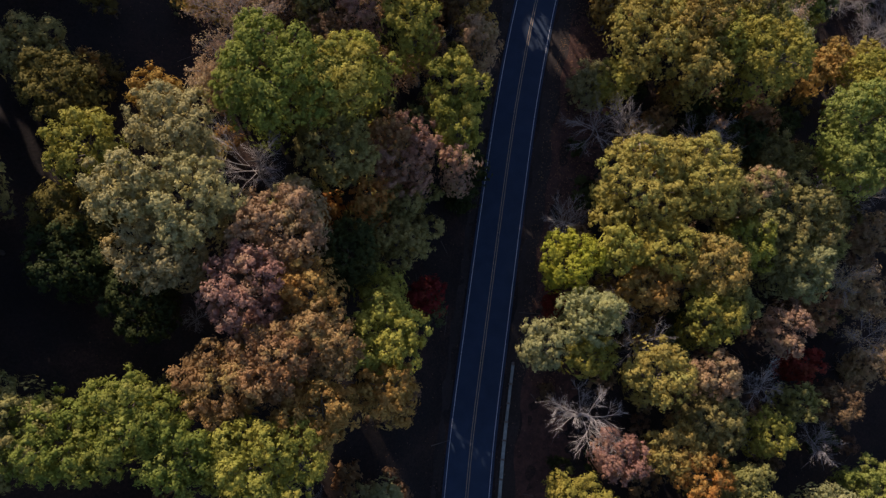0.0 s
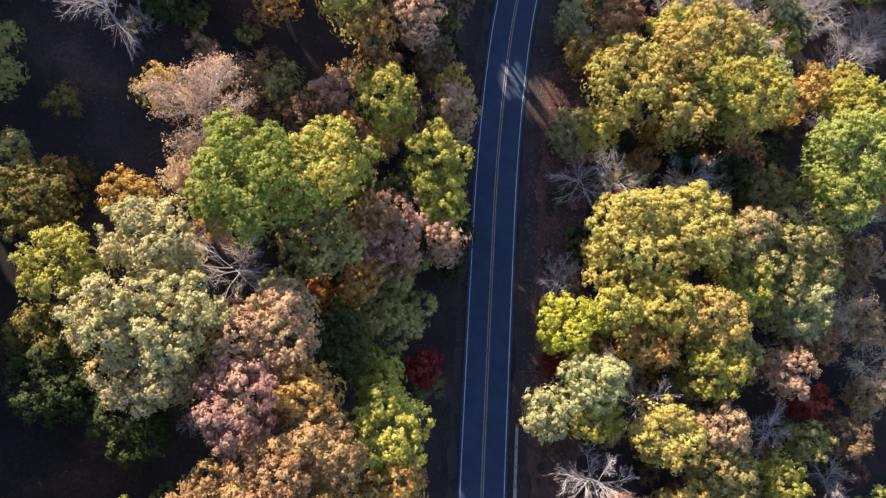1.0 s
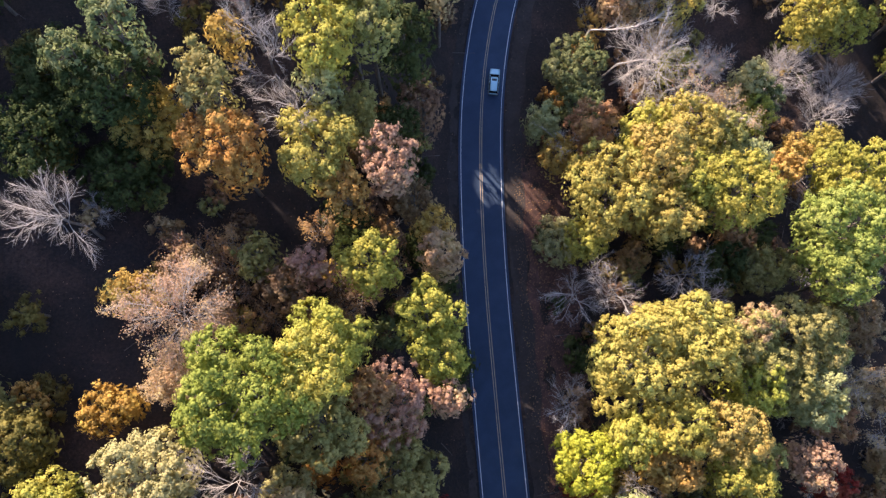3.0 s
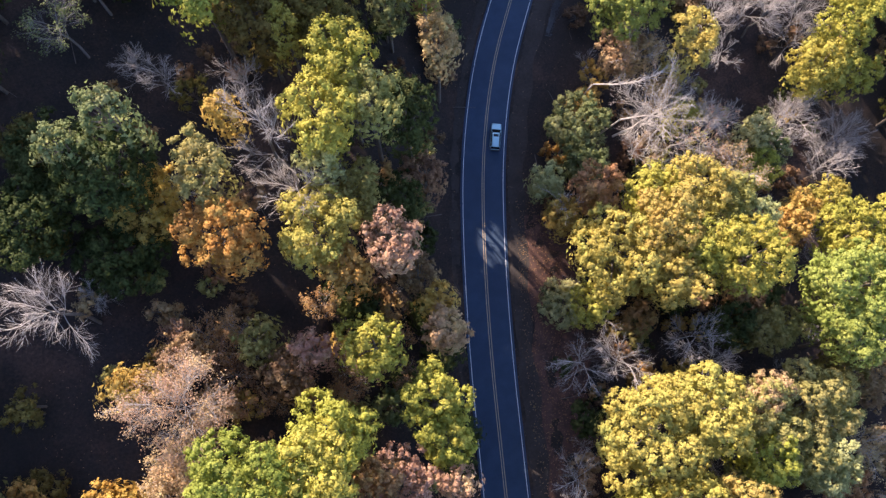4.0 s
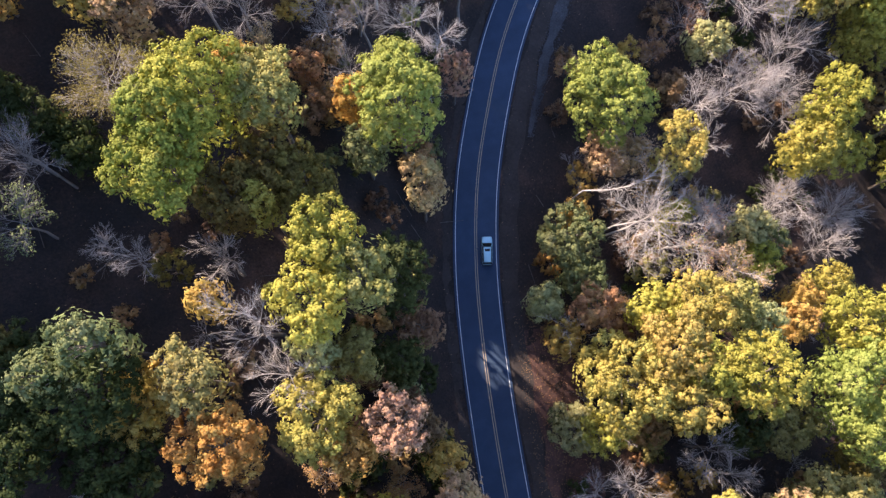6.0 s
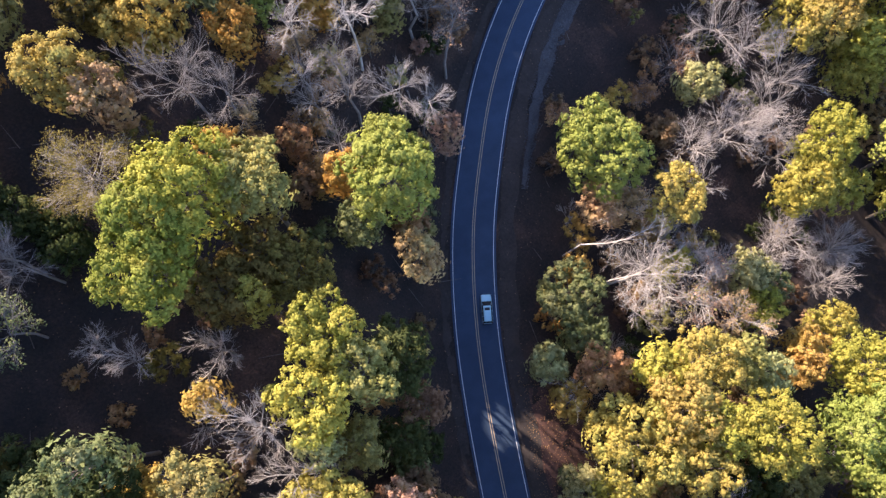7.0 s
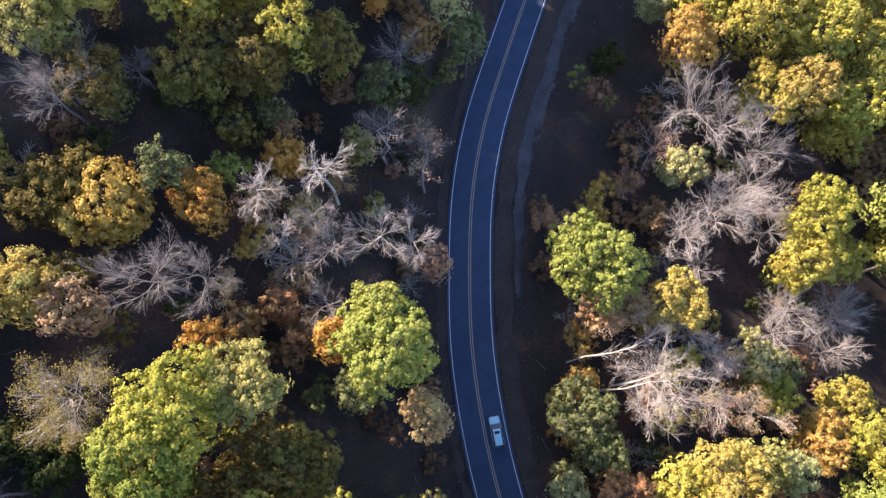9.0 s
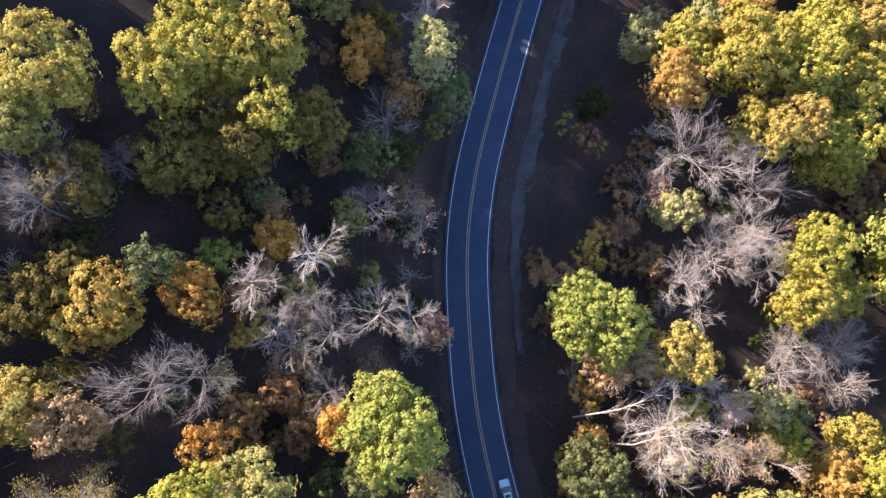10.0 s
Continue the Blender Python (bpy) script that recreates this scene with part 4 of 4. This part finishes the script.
B(2.4, 161.1, 35.2, 3.0, bark=SHADED_BARK)
B(-8.0, 159.3, 43.4, 4.6, bark=SHADED_BARK, twigs=7)
B(32.4, 142.0, 19.4, 4.4, bark=BARK, twigs=8)
B(35.7, 139.2, 13.0, 3.4, bark=BARK, twigs=7)
B(90.0, 78.0, -8.3, 4.4, twigs=8)
B(90.0, 78.7, -5.2, 4.6, twigs=8)
B(81.0, 85.0, -3.2, 4.8, twigs=9)
B(63.1, 88.6, -0.5, 3.8, twigs=8)
B(65.4, 80.6, -2.2, 3.6, leaves="tan", count=120, twigs=8)
# row added towards the sun, only to shade the hill floor below it
T(-35.0, 125.8, 40.0, 3.4, "dark_green", loose=0.1)
T(-31.4, 121.8, 39.0, 3.4, "dark_green", loose=0.1)
T(-27.7, 116.5, 36.5, 3.4, "dark_green", loose=0.1)
T(-37.4, 128.3, 41.2, 3.4, "dark_green", loose=0.1)


def dead_tree(stops, r0, seed):
    """A bleached dead tree that leans out over the brush; stops: its stem from root to tip."""
    rng = np.random.default_rng(seed)
    root = Vector(stops[0])
    ob = thing("dead_tree", Matrix.Translation(root), "bleached white dead tree leaning over the brush", "tree", "leafless trees")
    p = [np.array(Vector(s) - root) for s in stops]
    segs, fine = [], []
    n = len(p) - 1
    for i in range(n):
        segs.append((*p[i], *p[i + 1], r0 * (1 - 0.75 * i / n), r0 * (1 - 0.75 * (i + 1) / n)))
        for _ in range(2 + 3 * i):
            d = (p[i + 1] - p[i]) / np.linalg.norm(p[i + 1] - p[i]) * 0.7 + rng.normal(size=3) * 0.45
            grow(rng, p[i] + (p[i + 1] - p[i]) * rng.uniform(0.2, 1.0), d / np.linalg.norm(d), rng.uniform(2.0, 3.6), r0 * 0.28, 2, fine, 0.6, (0, 0, 4, 4))
    part("trunk", tube_mesh("trunk", segs, WHITE_BARK, 7), ob)
    part("crown", tube_mesh("crown", [s for _, s in fine], WHITE_BARK, 3), ob, "thin bleached branches")


dead_tree([(40.5, 95.6, -2.0), (42.2, 95.2, 6.0), (46.0, 93.6, 7.4), (49.5, 92.8, 8.6), (53.5, 93.0, 10.0)], 0.16, 71)
dead_tree([(43.2, 88.6, -2.5), (45.0, 87.6, 6.0), (49.0, 86.6, 8.0), (53.0, 84.6, 9.2)], 0.18, 72)

# more trees at the margins
FILL = random.Random(5)
TAKEN = [ob.matrix_basis.translation.xy.copy() for ob in scene.objects if ob.parent is None and ob.get("category") == "tree"]
HUES = ["gold", "yellow", "yellow_green", "olive", "amber", "green", "tan", "rust", "pale"]


def joined_wood(places):
    """The wood out of reach, as one mass of crowns and one of trunks."""
    leaves, segs = {}, []
    for x, y in places:
        rng = np.random.default_rng(FILL.randrange(10 ** 6))
        base = float(land(x, y))
        r, h = FILL.uniform(4.5, 6.5), FILL.uniform(17, 23)
        pts, nrm, lobes = crown_points(rng, r, r, 0.8 * r, 3.4, 0.1, 3)
        pts += np.array([x, y, base + h - 0.7 * r])
        leaves.setdefault(FILL.choice(["gold", "olive", "yellow_green", "amber"]), []).append(leaf_sprays(rng, pts, nrm, np.full(len(pts), 2.0), 9, 2.3))
        segs.append((x, y, base - 0.5, x, y, base + h - 0.5 * r, 0.32, 0.14))
    for hue, quads in leaves.items():
        tagged(new("distant_woods", leaf_mesh("distant_woods", joined(*quads), LEAF[hue])), "distant autumn woodland canopy", "woodland", kind="stuff")
    tagged(new("distant_trunks", tube_mesh("distant_trunks", segs, BARK, 5)), "trunks of the distant woodland", "woodland", kind="stuff")


far = []
for gx in np.arange(-106, 170, 10.5):
    for gy in np.arange(-66, 250, 10.5):
        x, y = gx + FILL.uniform(-3.4, 3.4), gy + FILL.uniform(-3.4, 3.4)
        s = float(across(x, y))
        if abs(s) < 11 or min((Vector((x, y)) - q).length for q in TAKEN) < 7.5:
            continue
        if -46 < x < 92 + 0.12 * y and -14 < y < 166 or -46 < x < 46 and 160 < y < 197:
            continue
        if -62 < x < 120 and -26 < y < 200:
            base = float(land(x, y))
            hue = FILL.choice(HUES + ["bare", "bare"] if x > -44 else ["dark_green", "olive", "brown", "bare", "dark_green"])
            if hue == "bare":
                B(x, y, base + FILL.uniform(17, 22), 5.2, twigs=4)
            else:
                T(x, y, base + FILL.uniform(19, 25), FILL.uniform(4.6, 6.0), hue, **({} if -20 < x < 70 and y < 190 else dict(clump=1.2, leaf=0.60, per=15)))
        else:
            far.append((x, y))
joined_wood(far)

# ---- understorey ----
def understorey():
    """Low brush on the forest floor: a few bushes of each hue, set again over the slopes."""
    rnd = random.Random(11)
    made = {}
    hues = ["brown", "brown", "rust", "olive", "amber", "dark_green", "tan", "twigs", "twigs"]
    n = 0
    tries = 0
    while n < 270 and tries < 5000:
        tries += 1
        x, y = rnd.uniform(-50, 112), rnd.uniform(-18, 172)
        if n >= 150:
            x, y = rnd.uniform(18, 92), rnd.uniform(-12, 135)
        s = float(across(x, y))
        if s > -8.5 and s < 11.5:
            continue
        if s > 70 or s < -62 or y > 92 and 0 < s < 26:
            continue
        base = float(land(x, y))
        hue = rnd.choice(hues)
        have = made.setdefault(hue, [])
        m = pose(x, y, base, 0, 0, rnd.uniform(0, 360))
        if len(have) < 3:
            if hue == "twigs":
                ob = B(x, y, base + 4.5, 2.2, twigs=2, note="low leafless brush with thin grey stems")
            else:
                ob = T(x, y, base + rnd.uniform(3.2, 5.0), rnd.uniform(1.6, 2.4), hue, loose=0.4, clump=0.55, leaf=0.34, per=16, name="shrub", kind="low bush", group="undergrowth")
            ob.name = "shrub"
            tagged(ob, category="shrub", group="undergrowth")
            have.append(ob)
        else:
            ob = copy_thing(rnd.choice(have), m)
            k = rnd.uniform(0.7, 1.3)
            ob.scale = (k, k, k)
        n += 1


def young_trees():
    """Shaded young trees under the tall ones, beside the cut bank and on the slope below."""
    rnd = random.Random(21)
    n = 0
    while n < 62:
        y = rnd.uniform(-25, 150)
        i = at_y(y)
        o = rnd.uniform(-27, -8.5) if n < 46 else rnd.uniform(14, 40)
        p = ROAD[i] + RIGHT[i] * o
        base = float(land(p[0], p[1]))
        hue = rnd.choice(["brown", "dark_green", "olive", "brown", "rust", "sage"])
        if abs(p[0] - 10) < 5 and abs(p[1] - 92) < 10:
            continue
        T(p[0], p[1], base + rnd.uniform(6.0, 9.5), rnd.uniform(2.2, 3.0), hue, loose=0.3, clump=0.8, leaf=0.42, per=24, name="young_tree", kind="slender young tree", group="young trees")
        n += 1


def brush():
    """Rusty brush in the clearing on the hill and on the slope under the bare trees."""
    rnd = random.Random(31)
    for n in range(36):
        if n < 22:
            x, y = rnd.uniform(-30, -1), rnd.uniform(49, 68)
        elif n < 34:
            x, y = rnd.uniform(-2, 22), rnd.uniform(112, 150)
            if float(across(x, y)) > -9:
                continue
        else:
            i = at_y(rnd.uniform(92, 128))
            x, y = ROAD[i] + RIGHT[i] * rnd.uniform(11, 17)
        base = float(land(x, y))
        ob = B(x, y, base + rnd.uniform(5, 8), rnd.uniform(1.9, 2.6), leaves=rnd.choice(["rust", "brown", "tan", "rust"]), count=110, twigs=2, note="low rusty-brown brush with thin stems")
        ob.name = "shrub"
        tagged(ob, category="shrub", group="undergrowth")


young_trees()
brush()
understorey()


# ---- fallen sticks and leaves ----
def litter():
    rng = np.random.default_rng(3)
    n = 11000
    x, y = rng.uniform(-50, 112, n), rng.uniform(-18, 172, n)
    s = across(x, y)
    keep = (np.abs(s) > 4.2) & (s < 70) & (s > -62)
    x, y = x[keep], y[keep]
    z = land(x, y) + 0.10
    c = np.stack([x, y, z], axis=1)
    o = np.tile([0, 0, 1.0], (len(c), 1))
    me = leaf_mesh("fallen_leaves", leaf_sprays(rng, c, o, np.full(len(c), 0.10), 1, 0.15), LEAF["brown"])
    tagged(new("fallen_leaves", me), "scattered dry brown leaves on the forest floor", "fallen leaves", kind="stuff")
    i = rng.integers(at_y(8), at_y(82), 3500)
    p = ROAD[i] + RIGHT[i] * rng.uniform(5.8, 17, len(i))[:, None] + TANGENT[i] * rng.uniform(-0.9, 0.9, len(i))[:, None]
    c = np.column_stack([p, land(p[:, 0], p[:, 1]) + 0.09])
    o = np.tile([0, 0, 1.0], (len(c), 1))
    me = leaf_mesh("fallen_leaves", leaf_sprays(rng, c, o, np.full(len(c), 0.10), 1, 0.15), LEAF["rust"])
    tagged(new("fallen_leaves", me), "rusty fallen leaves strewn on the bank below the road", "fallen leaves", kind="stuff")
    segs = []
    for _ in range(260):
        px, py = rng.uniform(-50, 112), rng.uniform(-18, 172)
        sd = float(across(px, py))
        if -6 < sd < 9 or sd > 70:
            continue
        a = rng.uniform(0, 6.28)
        ln = rng.uniform(1.0, 5.0)
        qx, qy = px + math.cos(a) * ln, py + math.sin(a) * ln
        segs.append((px, py, float(land(px, py)) + 0.12, qx, qy, float(land(qx, qy)) + 0.15, 0.06, 0.02))
    tagged(new("fallen_branches", tube_mesh("fallen_branches", segs, BARK, 4)), "thin dark fallen branches lying on the forest floor", "fallen branches", kind="stuff")


litter()


# ---- guardrail ----
def oriented_box(name, at, yaw, size, mat, bevel=0.03):
    bm = bmesh.new()
    bmesh.ops.create_cube(bm, size=1, matrix=Matrix.Translation(at) @ Matrix.Rotation(yaw, 4, "Z") @ Matrix.Diagonal((*size, 1)))
    bmesh.ops.bevel(bm, geom=bm.edges[:], offset=bevel, segments=2, affect="EDGES")
    me = bpy.data.meshes.new(name)
    bm.to_mesh(me)
    bm.free()
    me.materials.append(mat)
    return me


def guardrail():
    """Heavy timber rail on posts, its beams laid end to end."""
    ob = thing("guardrail", Matrix.Translation((0, 0, 0)), "weathered lichen-grey timber guardrail beside the road", "guardrail")
    rnd = random.Random(4)
    for i in range(at_y(-70), at_y(10.5), 2):
        p, q = ROAD[i] + RIGHT[i] * 5.35, ROAD[i + 2] + RIGHT[i + 2] * 5.35
        m = (p + q) / 2
        yaw = math.atan2(q[1] - p[1], q[0] - p[0])
        ln = float(np.linalg.norm(q - p))
        part("beam", oriented_box("beam", (m[0], m[1], 0.62 + rnd.uniform(-0.02, 0.02)), yaw + rnd.uniform(-0.01, 0.01), (ln - rnd.uniform(0.05, 0.25), rnd.uniform(0.46, 0.58), 0.30), RAIL, 0.06), ob)
        base = float(land(p[0], p[1]))
        part("post", oriented_box("post", (p[0], p[1], (0.86 + base - 0.4) / 2), yaw, (0.30, 0.66, 0.86 - base + 0.4), POST, 0.04), ob, "dark weathered timber post")
    k = at_y(10.5)
    p = ROAD[k] + RIGHT[k] * 5.35
    part("post", oriented_box("post", (p[0], p[1], 0.2), 0.0, (0.4, 0.6, 1.3), POST, 0.04), ob, "dark weathered timber post")


guardrail()


# ---- the car ----
def loft(name, rows, mat, cap=True, smooth=True):
    """Skin over cross-sections, each a list of (x, y, z)."""
    k = len(rows[0])
    verts = [v for r in rows for v in r]
    faces = [(i * k + j, i * k + (j + 1) % k, (i + 1) * k + (j + 1) % k, (i + 1) * k + j) for i in range(len(rows) - 1) for j in range(k)]
    if cap:
        faces += [tuple(range(k))[::-1], tuple(range((len(rows) - 1) * k, len(rows) * k))]
    return mesh_from(name, verts, faces, mat, smooth)


def section(y, half, z0, z1, tuck=0.08, round_=0.12):
    """A rounded car cross-section at y along the car."""
    return [(-half + tuck, y, z0), (half - tuck, y, z0), (half, y, z0 + round_ * 1.6), (half, y, z1 - round_ * 1.4), (half - round_ * 0.8, y, z1 - 0.02), (half - 0.35, y, z1),
            (-half + 0.35, y, z1), (-half + round_ * 0.8, y, z1 - 0.02), (-half, y, z1 - round_ * 1.4), (-half, y, z0 + round_ * 1.6)]


def slab(name, corners, thick, mat):
    """A thin plate on four corners, thickened inwards along its normal."""
    c = [Vector(v) for v in corners]
    n = (c[1] - c[0]).cross(c[3] - c[0]).normalized() * thick
    v = c + [p - n for p in c]
    return mesh_from(name, v, [(0, 1, 2, 3), (7, 6, 5, 4), (0, 4, 5, 1), (1, 5, 6, 2), (2, 6, 7, 3), (3, 7, 4, 0)], mat)


def box(name, at, size, mat, bevel=0.02):
    bm = bmesh.new()
    bmesh.ops.create_cube(bm, size=1, matrix=Matrix.Translation(at) @ Matrix.Diagonal((*size, 1)))
    bmesh.ops.bevel(bm, geom=bm.edges[:], offset=bevel, segments=2, affect="EDGES")
    me = bpy.data.meshes.new(name)
    bm.to_mesh(me)
    bm.free()
    me.materials.append(mat)
    return me


def wheel(parent, x, y):
    def ring(name, r_out, r_in, half, mat, owner):
        bm = bmesh.new()
        n = 20
        prof = [(r_in, -half), (r_out - 0.03, -half), (r_out, -half + 0.03), (r_out, half - 0.03), (r_out - 0.03, half), (r_in, half)]
        vs = [[bm.verts.new((x + o, y + r * math.cos(a * 2 * math.pi / n), 0.38 + r * math.sin(a * 2 * math.pi / n))) for r, o in prof] for a in range(n)]
        for a in range(n):
            for j in range(len(prof)):
                bm.faces.new((vs[a][j], vs[(a + 1) % n][j], vs[(a + 1) % n][(j + 1) % len(prof)], vs[a][(j + 1) % len(prof)]))
        me = bpy.data.meshes.new(name)
        bm.to_mesh(me)
        bm.free()
        me.materials.append(mat)
        return part(name, me, owner)
    tyre = ring("wheel", 0.38, 0.24, 0.13, RUBBER, parent)
    tagged(tyre, "black rubber tyre")
    ring("rim", 0.245, 0.04, 0.10, ALLOY, tyre)


def car(at):
    ob = thing("car", at, "pale silver-blue SUV with sunroof driving in the lane", "car")
    body = [section(-2.55, 0.72, 0.45, 0.95), section(-2.45, 0.88, 0.32, 1.02), section(-1.9, 0.96, 0.28, 1.08), section(-0.5, 0.97, 0.27, 1.06), section(0.9, 0.97, 0.27, 1.05), section(1.35, 0.96, 0.28, 1.06),
            section(2.0, 0.93, 0.28, 1.00), section(2.4, 0.86, 0.32, 0.92), section(2.55, 0.72, 0.42, 0.80)]
    part("body", loft("body", body, CAR_PAINT), ob, "pale silver-blue paintwork")
    def house(y, low, top, z1):
        return [(-low, y, 1.0), (low, y, 1.0), (low, y, 1.08), (top + 0.03, y, z1 - 0.05), (top - 0.05, y, z1), (-top + 0.05, y, z1), (-top - 0.03, y, z1 - 0.05), (-low, y, 1.08)]
    part("window_band", loft("window_band", [house(-2.50, 0.84, 0.80, 1.12), house(-2.28, 0.88, 0.70, 1.62), house(-0.6, 0.90, 0.70, 1.73), house(0.30, 0.90, 0.69, 1.70), house(1.30, 0.84, 0.80, 1.10)], CAR_GLASS, smooth=False), ob, "dark tinted windows and windscreen")
    part("roof", loft("roof", [section(-2.30, 0.60, 1.58, 1.66, 0.0, 0.02), section(-2.1, 0.70, 1.63, 1.735, 0.0, 0.03), section(-0.6, 0.71, 1.68, 1.785, 0.0, 0.03), section(0.25, 0.70, 1.66, 1.755, 0.0, 0.03), section(0.48, 0.62, 1.56, 1.66, 0.0, 0.02)], CAR_PAINT), ob, "pale roof panel")
    for side in (-1, 1):
        for y, lean in ((-0.38, 0.0), (-1.34, 0.0), (-2.20, -0.1), (0.55, 0.55)):
            part("pillar", tube_mesh("pillar", [(side * 0.90, y + lean, 1.07, side * 0.71, y - 0.02, 1.68, 0.05, 0.045)], CAR_PAINT, 6), ob, "painted window pillar")
    part("sunroof", box("sunroof", (0, -0.12, 1.775), (0.92, 0.50, 0.05), CAR_GLASS, 0.015), ob, "dark glass sunroof")
    for side in (-1, 1):
        part("roof_rail", box("roof_rail", (side * 0.66, -1.0, 1.80), (0.05, 2.2, 0.06), TRIM, 0.015), ob, "black roof rail")
        mirror = part("mirror", box("mirror", (side * 1.06, 0.85, 1.12), (0.22, 0.14, 0.17), TRIM, 0.04), ob, "black door mirror")
        part("headlight", box("headlight", (side * 0.68, 2.42, 0.78), (0.34, 0.16, 0.15), LAMP, 0.04), ob, "clear headlight")
        part("tail_light", box("tail_light", (side * 0.80, -2.47, 0.98), (0.14, 0.10, 0.34), TAIL, 0.03), ob, "red tail light")
        for y in (-1.55, 1.55):
            wheel(ob, side * 0.87, y)
    part("bumper", box("bumper", (0, 2.52, 0.48), (1.56, 0.16, 0.22), TRIM, 0.05), ob, "dark front bumper")
    part("bumper", box("bumper", (0, -2.55, 0.52), (1.60, 0.16, 0.20), TRIM, 0.05), ob, "dark rear bumper")
    part("grille", box("grille", (0, 2.53, 0.72), (0.90, 0.08, 0.16), TRIM, 0.02), ob, "dark grille")
    part("door_seam", box("door_seam", (0, 1.36, 1.068), (1.30, 0.02, 0.012), TRIM, 0.003), ob, "gap behind the bonnet")


here = at_y(92.4)
spot = ROAD[here] + RIGHT[here] * 1.95
car(Matrix.Translation((spot[0], spot[1], 0.03)) @ Matrix.Rotation(math.atan2(TANGENT[here][1], TANGENT[here][0]) - math.pi / 2, 4, "Z"))
